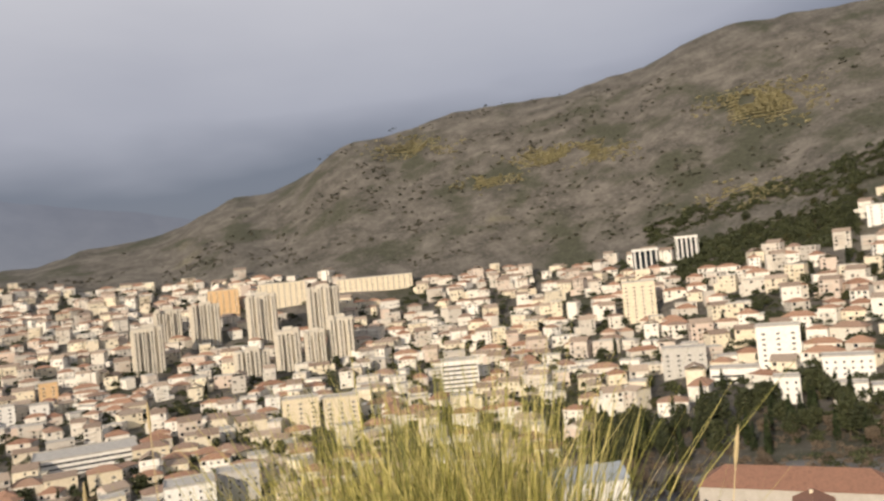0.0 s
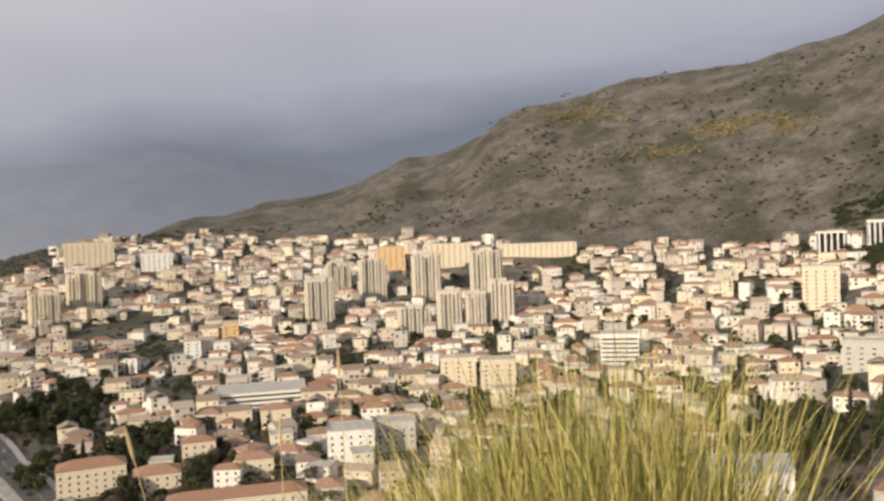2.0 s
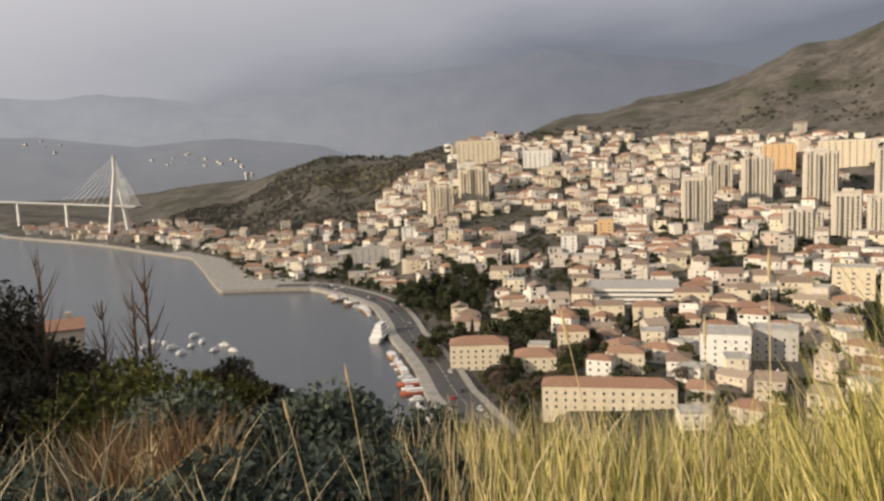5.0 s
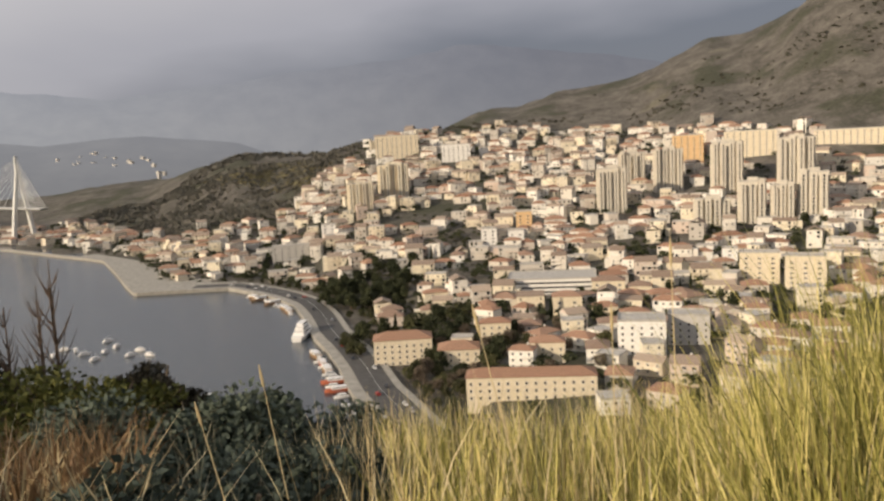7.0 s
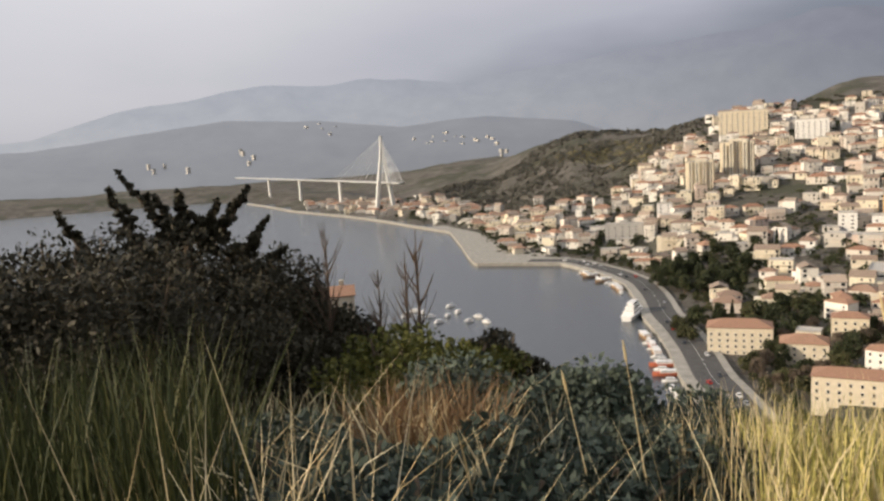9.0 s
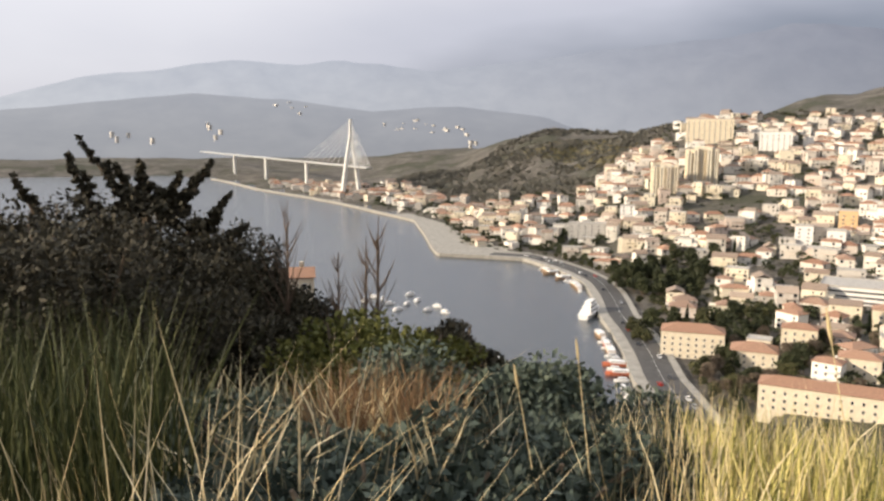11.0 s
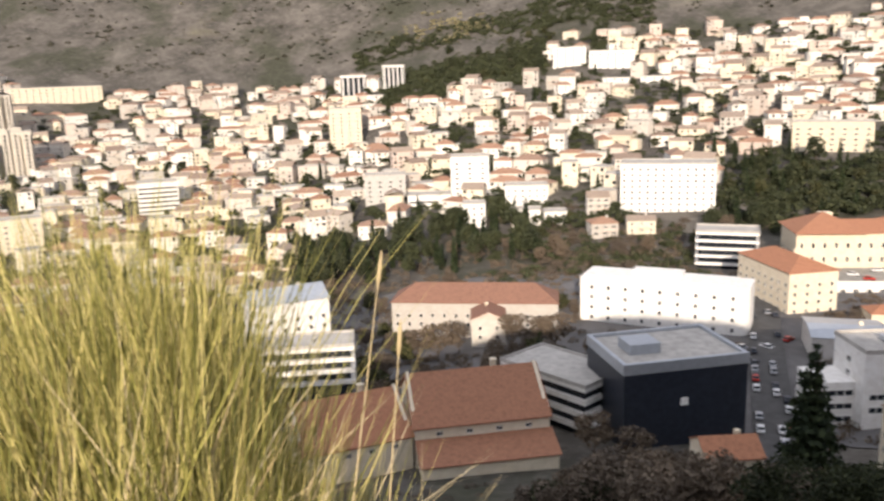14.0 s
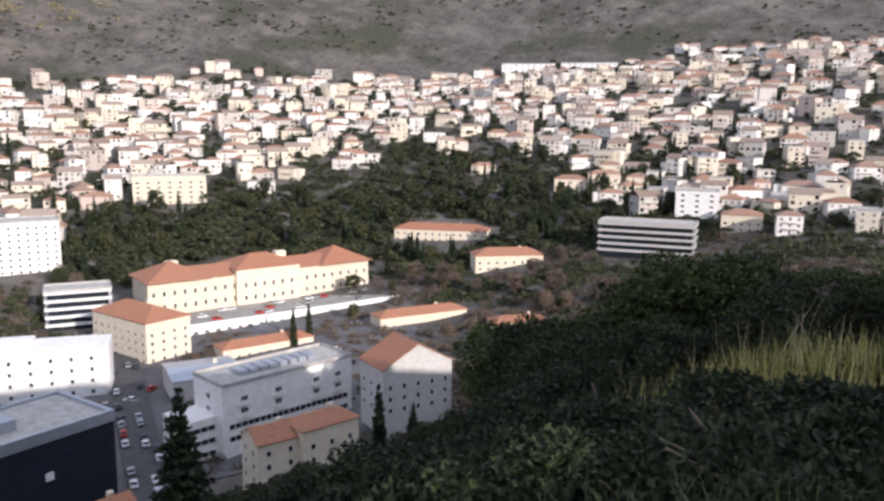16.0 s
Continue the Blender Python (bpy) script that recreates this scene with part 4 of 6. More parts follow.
def far_town():
    """The countless houses farther up the slope, in one mesh."""
    verts, faces, mats = [], [], []
    slots = M_WALLS + M_ROOFS + [M_GLASS, M_FLAT]
    for k, m in MANY:
        w, l, fl, roof, wall, tiles, _ = FAR_KINDS[k][1]
        stretch = rng.uniform(0.85, 1.35)
        w *= stretch
        h = fl * 3.0 + 0.3
        rise = min(w, l) * rng.uniform(0.2, 0.3)
        for kind in (0, 1):
            bm = bmesh.new()
            if kind == 0:
                box(bm, -w / 2, -l / 2, -5, w / 2, l / 2, h)
                for s, n in ((0, max(2, int(w / 3.4))), (3, 2), (1, 2)):
                    for f in range(fl):
                        for i in range(n):
                            if rng.random() < 0.5:
                                length = w if s == 0 else l
                                q = side_pose(s, w, l, (i + 0.5 - n / 2) * length / n, f * 3.0 + 0.9)
                                ww, hh = rng.choice(((0.5, 1.3), (0.55, 1.4), (0.95, 1.9)))
                                poly(bm, [q @ Vector((x, -0.06, z)) for x, z in ((-ww, 0), (ww, 0), (ww, hh), (-ww, hh))], 1)
                u = rng.uniform(-0.2, 0.2) * w
                if rng.random() < 0.65:
                    for f in range(1, fl):
                        box(bm, u - w * 0.3, -l / 2 - 1.5, f * 3.0 - 0.2, u + w * 0.3, -l / 2 + 0.1, f * 3.0)
                        box(bm, u - w * 0.3, -l / 2 - 1.5, f * 3.0, u + w * 0.3, -l / 2 - 1.4, f * 3.0 + 0.9)
                if rng.random() < 0.5:
                    g = rng.choice((-1, 1)) * (w / 2 + 1.5)
                    box(bm, g - 2.6, -l * 0.4, -5, g + 2.6, l * 0.35, 3.2 + 3.0 * rng.randrange(fl))
            elif roof == "hip":
                hip_roof(bm, w, l, h, rise)
            elif roof == "gable":
                gable_roof(bm, w, l, h, rise)
            else:
                flat_roof(bm, w, l, h)
            o = len(verts)
            bm.verts.index_update()
            verts += [tuple(m @ v.co) for v in bm.verts]
            for f in bm.faces:
                faces.append([o + v.index for v in f.verts])
                mats.append(slots.index(wall) if kind == 0 and f.material_index == 0 else 5 if kind == 0 else 6 if roof == "flat" else slots.index(tiles))
            bm.free()
    me = bpy.data.meshes.new("far_houses")
    me.from_pydata(verts, [], faces)
    for s in slots:
        me.materials.append(s)
    me.polygons.foreach_set("material_index", mats)
    ob = new("far_houses", me)
    tagged(ob, "closely packed pale houses with clay roofs up the slope", "houses", kind="stuff")


far_town()



# ---------------------------------------------------------------- trees
def leaf_cloud(name, lobes, n, size, mat, seed, droop=0.0, shell=0.55):
    """Many small leaf sprays round the lobes (centre x, y, z, radii x, y, z)."""
    r = np.random.RandomState(seed)
    lob = np.array(lobes, float)
    vol = lob[:, 3] * lob[:, 4] * lob[:, 5]
    pick = r.choice(len(lob), n, p=vol ** 0.7 / np.sum(vol ** 0.7))
    v = r.normal(size=(n, 3))
    v /= np.linalg.norm(v, axis=1)[:, None]
    rad = (shell + (1.12 - shell) * r.rand(n) ** 0.6)[:, None]
    c = lob[pick, :3] + v * lob[pick, 3:] * rad
    a = r.normal(size=(n, 3)) + v * 0.7
    a[:, 2] -= droop
    a /= np.linalg.norm(a, axis=1)[:, None]
    b = np.cross(a, r.normal(size=(n, 3)))
    b /= np.linalg.norm(b, axis=1)[:, None]
    s = size * (0.5 + r.rand(n))[:, None]
    q = np.stack([c - a * s - b * s * 0.15, c - b * s * 0.5, c + a * s, c + b * s * 0.5], 1).reshape(-1, 3)
    me = bpy.data.meshes.new(name)
    me.from_pydata(q.tolist(), [], np.arange(4 * n).reshape(n, 4).tolist())
    me.materials.append(mat)
    return me


def tube(bm, pts, radii, sides=6):
    rings = []
    for i, (p, rr) in enumerate(zip(pts, radii)):
        d = (Vector(pts[min(i + 1, len(pts) - 1)]) - Vector(pts[max(i - 1, 0)])).normalized()
        u = d.orthogonal().normalized()
        w = d.cross(u)
        rings.append([bm.verts.new(Vector(p) + (u * math.cos(t) + w * math.sin(t)) * rr) for t in [2 * math.pi * k / sides for k in range(sides)]])
    for a, b in zip(rings, rings[1:]):
        for k in range(sides):
            bm.faces.new((a[k], a[(k + 1) % sides], b[(k + 1) % sides], b[k]))
    bm.faces.new(rings[-1])


def trunk_mesh(h, r0, limbs, seed, spread=0.5):
    r = random.Random(seed)
    bm = bmesh.new()
    pts = [(0.06 * h * r.uniform(-1, 1) * k, 0.06 * h * r.uniform(-1, 1) * k, -0.8 + (h + 0.8) * k) for k in (0, 0.3, 0.6, 1)]
    tube(bm, pts, (r0, r0 * 0.8, r0 * 0.5, r0 * 0.12))
    for i in range(limbs):
        k = r.uniform(0.25, 0.9)
        a = r.uniform(0, 6.28)
        s = h * spread * (1.1 - k) * r.uniform(0.6, 1.1)
        p = Vector((0, 0, h * k))
        e = p + Vector((math.cos(a) * s, math.sin(a) * s, s * r.uniform(0.5, 1.0)))
        tube(bm, [p, (p + e) / 2 + Vector((0, 0, -0.06 * s)), e], (r0 * 0.45 * (1.1 - k), r0 * 0.25 * (1.1 - k), r0 * 0.05), 5)
    return mesh_of("trunk", bm, M_BARK)


def make_tree(name, label, trunk, crown, group, category="tree"):
    ob = tagged(new(name, None), label, category, group)
    part("trunk", trunk, None, ob)
    part("crown", crown, None, ob)
    return ob


def lobes_of(h, w, n, seed, base=0.35):
    r = random.Random(seed)
    out = [(0, 0, h * 0.68, w * 0.36, w * 0.36, h * 0.3)]
    for i in range(n):
        a, k = r.uniform(0, 6.28), r.uniform(base, 0.9)
        s = w * 0.36 * r.uniform(0.6, 1.15) * (1.15 - 0.5 * k)
        out.append((math.cos(a) * s, math.sin(a) * s, h * k, w * r.uniform(0.14, 0.24), w * r.uniform(0.14, 0.24), h * r.uniform(0.08, 0.15)))
    return out


def cypress_lobes(h, w):
    return [(0, 0, h * k, w * 0.5 * (1.02 - k) ** 0.6, w * 0.5 * (1.02 - k) ** 0.6, h * 0.11) for k in (0.12, 0.24, 0.36, 0.48, 0.6, 0.72, 0.83, 0.92)]


TREES = {}
PLACED = {}


def tree_kind(key, f):
    TREES[key] = f


def set_tree(key, x, y, turn=0.0, scale=1.0, sink=0.2, z=None):
    m = pose(x, y, (gz(x, y) if z is None else z) - sink, 0, 0, turn)
    if key not in PLACED:
        ob = PLACED[key] = TREES[key]()
    else:
        ob = copy_thing(PLACED[key], m)
    ob.matrix_basis = m @ Matrix.Diagonal((scale, scale, scale, 1))
    return ob


GARDEN = "trees among the houses"
SLOPE = "trees on the shaded slope"
PARK = "trees of the wooded park"
for i in range(3):
    tree_kind(("garden", i), lambda i=i: make_tree("garden_tree", "dark evergreen garden tree with a loose round crown", trunk_mesh(4, 0.22, 4, i), leaf_cloud("crown", lobes_of(8, 7, 8, i), 420, 0.62, M_OLIVE, i), GARDEN))
    tree_kind(("pine", i), lambda i=i: make_tree("pine_tree", "dark green pine with an uneven crown", trunk_mesh(9, 0.3, 6, 10 + i), leaf_cloud("crown", lobes_of(13, 9, 10, 20 + i), 620, 0.75, M_PINE, 5 + i), PARK))
    tree_kind(("slope", i), lambda i=i: make_tree("slope_tree", "dense evergreen slope tree, shade put into its leaf colour", trunk_mesh(5, 0.25, 7, 30 + i), leaf_cloud("crown", lobes_of(8.5, 8, 14, 40 + i, 0.2), 5200, 0.2, M_SLOPE, 50 + i), SLOPE))
    tree_kind(("crown_pine", i), lambda i=i: make_tree("pine_tree", "green pine with a broad rounded crown on the slope", trunk_mesh(6, 0.25, 7, 130 + i), leaf_cloud("crown", lobes_of(8.8, 9, 9, 140 + i, 0.45), 6500, 0.17, M_CROWN, 150 + i), SLOPE))
    tree_kind(("bare", i), lambda i=i: make_tree("bare_tree", "leafless brown winter tree with fine twigs", trunk_mesh(6, 0.2, 12, 60 + i, 0.7), leaf_cloud("crown", lobes_of(8.5, 7, 10, 70 + i), 1500, 0.28, M_DRY, 80 + i), SLOPE))
for i in range(2):
    tree_kind(("cypress", i), lambda i=i: make_tree("cypress_tree", "slim dark cypress tree", trunk_mesh(9, 0.2, 0, 90 + i), leaf_cloud("crown", cypress_lobes(14, 3.0 + i), 520, 0.6, M_CYPRESS, 95 + i, -0.8), PARK))
tree_kind(("fir", 0), lambda: make_tree("fir_tree", "tall dark fir with tiered drooping branches", trunk_mesh(17, 0.3, 0, 3), leaf_cloud("crown", [(0.5 * math.cos(2.4 * j) * (1 - j / 16), 0.5 * math.sin(2.4 * j) * (1 - j / 16), 2 + j * 1.05, 3.4 * (1.03 - j / 15), 3.4 * (1.03 - j / 15), 0.35) for j in range(15)], 3800, 0.38, M_CYPRESS, 4, 0.3, 0.1), SLOPE))

tr = random.Random(12)
# the wooded park behind the campus, the cypress grove and the harbour park
for (a0, a1, d0, d1, n, kinds) in ((-80, -37.5, 400, 520, 190, ("pine", "cypress", "cypress", "garden")), (-37.5, -22, 640, 690, 10, ("garden", "cypress")), (-26.5, -8.5, 352, 425, 95, ("cypress", "pine", "pine")),
                                   (34.3, 41.2, 560, 660, 62, ("pine",)), (30, 40.2, 425, 500, 46, ("garden", "pine", "garden")), (-31, -16, 770, 900, 30, ("pine", "garden")), (21, 35, 352, 450, 95, ("garden", "bare", "bare", "pine")), (-84, -60, 500, 610, 60, ("pine", "garden", "cypress"))):
    for i in range(n):
        az, d = tr.uniform(a0, a1), math.sqrt(tr.uniform(d0 * d0, d1 * d1))
        p = P(az, d)
        if not free_spot(p.x, p.y, 1.5):
            continue
        k = tr.choice(kinds)
        set_tree((k, tr.randrange(2)), p.x, p.y, tr.uniform(0, 360), tr.uniform(0.75, 1.25))
# trees in the gardens
for i in range(460):
    az = tr.uniform(-93, 62)
    lo, hi = town_span(az)
    d = math.sqrt(tr.uniform(lo * lo, min(hi, lo + 420) ** 2))
    p = P(az, d)
    if free_spot(p.x, p.y, 1.0) and not by_shore(p, 30):
        set_tree((tr.choice(("garden", "garden", "cypress", "pine")), tr.randrange(2)), p.x, p.y, tr.uniform(0, 360), tr.uniform(0.55, 1.0))
# trees between the large buildings below the hill
for az, d, k, s in ((-45.2, 158, "fir", 1.85), (-59.3, 182, "cypress", 1.2), (-30.5, 164, "bare", 1.3), (-33.5, 160, "bare", 1.2), (-28.6, 205, "garden", 1.3), (-26.5, 214, "cypress", 1.1), (-24.5, 246, "bare", 1.4), (-17.5, 244, "bare", 1.3), (-19, 242, "bare", 1.5), (-26.5, 244, "bare", 1.3), (-16.5, 248, "garden", 1.3), (-27.6, 240, "bare", 1.5),
                    (-20.5, 246, "bare", 1.3), (-33.0, 206, "bare", 1.0), (-13.8, 228, "garden", 1.2), (-15, 224, "bare", 1.2), (-57.5, 372, "garden", 1.2), (-61.8, 182, "fir", 0.7), (-28.0, 210, "pine", 1.0),
                    (-53.2, 296, "cypress", 1.0), (-54.3, 302, "cypress", 1.0), (-62, 380, "bare", 1.5), (-64, 372, "bare", 1.6), (-72, 340, "bare", 1.6), (-75, 330, "bare", 1.5), (-78, 320, "bare", 1.6), (-69, 350, "bare", 1.3)):
    p = P(az, d)
    set_tree((k, 0), p.x, p.y, tr.uniform(0, 360), s)
# the dark slope; its outline against the town, by bearing
def slope_cap(az):
    return float(np.interp(az, (-98, -92, -86, -82.7, -79.2, -77.8, -73.4, -68.8, -65.2, -64.6, -63, -59, -52, -45, -41, -36.6, -32.4, -29.5, -26), (-9, -9, -9, -8, -9.3, -10.6, -12.4, -13.2, -14.3, -18.4, -19.8, -22.2, -23.3, -24.2, -22.4, -24, -22, -26, -28)))


for i in range(250):
    az = tr.uniform(-98, -26)
    reach = np.interp(az, (-98, -85, -70, -60, -50, -40, -26), (120, 120, 120, 150, 148, 146, 140))
    near = np.interp(az, (-98, -85, -70, -60, -50, -40, -26), (26, 26, 26, 34, 60, 78, 92))
    d = math.sqrt(tr.uniform(near ** 2, reach ** 2))
    p = P(az, d)
    if not free_spot(p.x, p.y, 0.5):
        continue
    spread = math.degrees(3.2 / d)
    cap = min(slope_cap(az), slope_cap(az + spread), slope_cap(az - spread))
    room = EYE + d * math.tan(radians(cap)) - gz(p.x, p.y)
    if room < 1.6:
        continue
    k = "slope" if tr.random() < (0.88 if az < -52 else 0.6 if az < -43 else 0.12) else "bare"
    set_tree((k, tr.randrange(3)), p.x, p.y, tr.uniform(0, 360), min(1.25, room / 9.4) * tr.uniform(0.85, 1.0))


# trees along the spur above the bay
for i in range(40):
    az, d = tr.uniform(61.0, 68.5), tr.uniform(150, 182)
    p = P(az, d)
    if not free_spot(p.x, p.y, 1.5) or (d < 166 and 62.0 < az < 65.4):
        continue
    room = EYE + d * math.tan(radians(np.interp(az, (61, 61.6, 63, 65, 68.5), (-12.0, -11.0, -9.6, -8.6, -7.4)))) - gz(p.x, p.y)
    if room > 2.0:
        set_tree((tr.choice(("slope", "slope", "bare")), tr.randrange(3)), p.x, p.y, tr.uniform(0, 360), min(1.3, room / 9.6))
for i in range(21):
    az = -69.0 - i * 1.4
    d = tr.uniform(44, 62)
    p = P(az, d)
    cap = max(slope_cap(az), slope_cap(az + 2) - 0.3)
    room = EYE + d * math.tan(radians(cap)) - gz(p.x, p.y)
    set_tree((("crown_pine", "slope", "crown_pine")[i % 3], i % 3), p.x, p.y, tr.uniform(0, 360), max(0.3, min(1.6, room / 9.3)) * tr.uniform(0.8, 1.05))


def shrub_stuff(name, label, spots, size, leaf, per, mat, seed, lift=0.0):
    """Countless low shrubs as one sheet of leaf sprays."""
    r = np.random.RandomState(seed)
    allq = []
    for x, y, s in spots:
        z = gz(x, y) + lift * s
        v = r.normal(size=(per, 3))
        v /= np.linalg.norm(v, axis=1)[:, None]
        v[:, 2] = np.abs(v[:, 2])
        c = np.array((x, y, z)) + v * np.array((1, 1, 0.75)) * size * s * (0.5 + 0.55 * r.rand(per, 1))
        a = r.normal(size=(per, 3)) + v
        a /= np.linalg.norm(a, axis=1)[:, None]
        b = np.cross(a, r.normal(size=(per, 3)))
        b /= np.linalg.norm(b, axis=1)[:, None]
        q = leaf * s * (0.6 + 0.8 * r.rand(per, 1))
        allq.append(np.stack([c - a * q, c - b * q * 0.5, c + a * q, c + b * q * 0.5], 1).reshape(-1, 3))
    q = np.concatenate(allq)
    me = bpy.data.meshes.new(name)
    me.from_pydata(q.tolist(), [], np.arange(len(q)).reshape(-1, 4).tolist())
    me.materials.append(mat)
    return tagged(new(name, me), label, "shrubs", kind="stuff")


spots = []
for i in range(2600):
    az = tr.uniform(-96, 34)
    lo, hi = town_span(az)
    d = tr.uniform(hi - 20, 1290)
    p = P(az, d)
    if noise.noise((p.x / 120, p.y / 120, 4)) > -0.12:
        spots.append((p.x, p.y, tr.uniform(0.6, 1.5)))
shrub_stuff("hillside_scrub", "low dark scrub scattered over the mountainside", spots, 2.4, 1.1, 24, M_SCRUB, 7)


def hillside(az, el):
    """Where a sight line of this bearing and height meets the mountainside."""
    d = 850.0
    while d < 1420:
        p = P(az, d)
        if EYE + d * math.tan(radians(el)) < gz(p.x, p.y):
            return p
        d += 6
    return None


spots = []
for az0, az1, el0, el1, n in ((-5.2, -13.8, 6.0, 7.4, 1500), (-18.5, -26, 7.2, 9.6, 1500), (-1, -6, 5.0, 5.9, 350), (4.5, -2, 7.6, 9.2, 500), (-17, -24, 1.6, 3.4, 300), (-30, -44, 5.5, 8.0, 500), (47.5, 39.0, -2.7, -0.4, 1300)):
    for i in range(n):
        u, v = tr.gauss(0.5, 0.2), tr.gauss(0.5, 0.22)
        p = hillside(az0 + (az1 - az0) * u, el0 + (el1 - el0) * v)
        if p and noise.noise((p.x / 30, p.y / 30, 7)) > -0.25:
            spots.append((p.x, p.y, tr.uniform(0.6, 1.4)))
shrub_stuff("hillside_grass", "yellow-green grass patches on the mountainside", spots, 2.6, 1.3, 16, M_HILLGRASS, 21)
spots = []
for i in range(4200):
    p = hillside(tr.uniform(-60, 22), tr.uniform(0.3, 11))
    if p and noise.noise((p.x / 60, p.y / 60, 11)) + 0.5 * noise.noise((p.x / 22, p.y / 22, 3)) > 0.12:
        spots.append((p.x, p.y, tr.uniform(0.5, 1.3)))
shrub_stuff("hillside_thicket", "dark thickets in the gullies of the mountainside", spots, 2.4, 1.0, 20, M_THICKET, 22)
spots = []
for i in range(4600):
    az = tr.uniform(-93, 58)
    lo, hi = town_span(az)
    d = tr.uniform(lo, hi)
    p = P(az, d)
    if free_spot(p.x, p.y, 0.0) and not by_shore(p, 32):
        spots.append((p.x, p.y, tr.uniform(0.6, 1.3)))
shrub_stuff("garden_shrubs", "dark garden shrubs and hedges between the houses", spots, 2.3, 0.8, 34, M_PINE, 8)
spots = []
for i in range(3300):
    az = tr.uniform(-98, 42)
    d = 5 * (150 / 5) ** tr.random()
    p = P(az, d)
    if az < -40 and d > 7 or d > 30:
        spots.append((p.x, p.y, tr.uniform(0.6, 1.3) * (0.3 if d < 14 else 0.5 if d < 30 else 1)))
brown = [q for q in spots if polar(q[0], q[1])[0] > -44 and math.hypot(q[0], q[1]) > 40]
shrub_stuff("slope_scrub", "evergreen scrub on the steep slope, shade put into its colour", [q for q in spots if q not in brown], 1.6, 0.24, 110, M_SLOPE, 9)
shrub_stuff("slope_thicket", "leafless brown thicket on the steep slope", brown, 1.6, 0.2, 110, M_DRY, 19)
spots = []
for i in range(900):
    az, d = tr.uniform(58, 92), tr.uniform(40, 200)
    p = P(az, d)
    spots.append((p.x, p.y, tr.uniform(0.7, 1.4)))
shrub_stuff("spur_scrub", "dark scrub and low trees on the wooded spur", spots, 2.0, 0.4, 70, M_CYPRESS, 10)
spots = []
for i in range(2000):
    az, d = tr.uniform(-82, -37.5), tr.uniform(400, 660)
    p = P(az, d)
    if in_park(az, d) and free_spot(p.x, p.y, 2.0):
        spots.append((p.x, p.y, tr.uniform(0.7, 1.5)))
shrub_stuff("park_wood", "dark evergreen wood of the park", spots, 4.0, 0.8, 90, M_PINE, 11)
spots = []
for i in range(4600):
    az, d = tr.uniform(37, 60), math.sqrt(tr.uniform(860 ** 2, 1520 ** 2))
    p = P(az, d)
    lo, hi = town_span(az)
    if not lo < d < hi and not by_shore(p, 60) and gz(p.x, p.y) > 7:
        spots.append((p.x, p.y, tr.uniform(0.7, 1.6)))
shrub_stuff("hill_wood", "woods on the hills above the harbour, paled by painted haze", spots, 4.2, 1.5, 26, M_HAZEWOOD, 12)
spots = []
for i in range(9000):
    az = tr.uniform(-93, 58)
    lo, hi = town_span(az)
    d = tr.uniform(lo, hi)
    p = P(az, d)
    if free_spot(p.x, p.y, 0.2) and not by_shore(p, 34) and noise.noise((p.x / 70, p.y / 70, 2)) > -0.3:
        spots.append((p.x, p.y, tr.uniform(0.6, 1.25)))
shrub_stuff("garden_grove", "dark round garden trees packed between the houses", spots, 3.6, 0.9, 70, M_PINE, 14, 3.2)
spots = []
for i in range(2600):
    az, d = tr.uniform(-34, -14), tr.uniform(740, 955)
    p = P(az, d)
    if (in_park(az, d) or d > 880) and free_spot(p.x, p.y, 1.0):
        spots.append((p.x, p.y, tr.uniform(0.6, 1.3)))
shrub_stuff("upper_wood", "dark green wood above the highest houses", spots, 4.5, 1.1, 60, M_PINE, 15)
for i in range(150):
    az, d = tr.uniform(-78, -11), tr.uniform(200, 396)
    p = P(az, d)
    if -45.2 < az < -40.6 or not free_spot(p.x, p.y, 2.0):
        continue
    set_tree((tr.choice(("bare", "bare", "garden")), tr.randrange(3)), p.x, p.y, tr.uniform(0, 360), tr.uniform(0.7, 1.15))
spots = []
for i in range(2800):
    az, d = tr.uniform(-80, -9), tr.uniform(190, 400)
    p = P(az, d)
    if not -45.2 < az < -40.6 and free_spot(p.x, p.y, 0.5):
        spots.append((p.x, p.y, tr.uniform(0.5, 1.3)))
shrub_stuff("winter_shrubs", "brownish bare shrubs and hedges between the buildings", spots, 2.3, 0.45, 60, M_DRY, 16)
spots, bare = [], []
for i in range(1900):
    az, d = tr.uniform(-93, -60), tr.uniform(235, 445)
    p = P(az, d)
    if free_spot(p.x, p.y, 2.5) and not (az > -66 and d < 345):
        (spots if noise.noise((p.x / 40, p.y / 40, 9)) > -0.05 else bare).append((p.x, p.y, tr.uniform(0.5, 1.2)))
for i in range(420):
    p = P(tr.uniform(-40, -23), tr.uniform(325, 440))
    if free_spot(p.x, p.y, 2.0):
        (spots if tr.random() < 0.6 else bare).append((p.x, p.y, tr.uniform(0.5, 1.1)))
shrub_stuff("valley_wood", "dark evergreen trees between the villas of the valley", spots, 3.6, 0.7, 80, M_PINE, 24, 0.6)
shrub_stuff("valley_thicket", "leafless brown trees between the villas of the valley", bare, 3.4, 0.5, 90, M_DRY, 25, 0.6)
spots = []
for i in range(700):
    az, d = tr.uniform(33, 43.5), tr.uniform(345, 700)
    p = P(az, d)
    if free_spot(p.x, p.y, 0.5) and not by_shore(p, 38):
        spots.append((p.x, p.y, tr.uniform(0.6, 1.4)))
shrub_stuff("harbour_gardens", "dark hedges and garden trees above the harbour road", spots, 2.6, 0.7, 60, M_OLIVE, 17, 0.8)



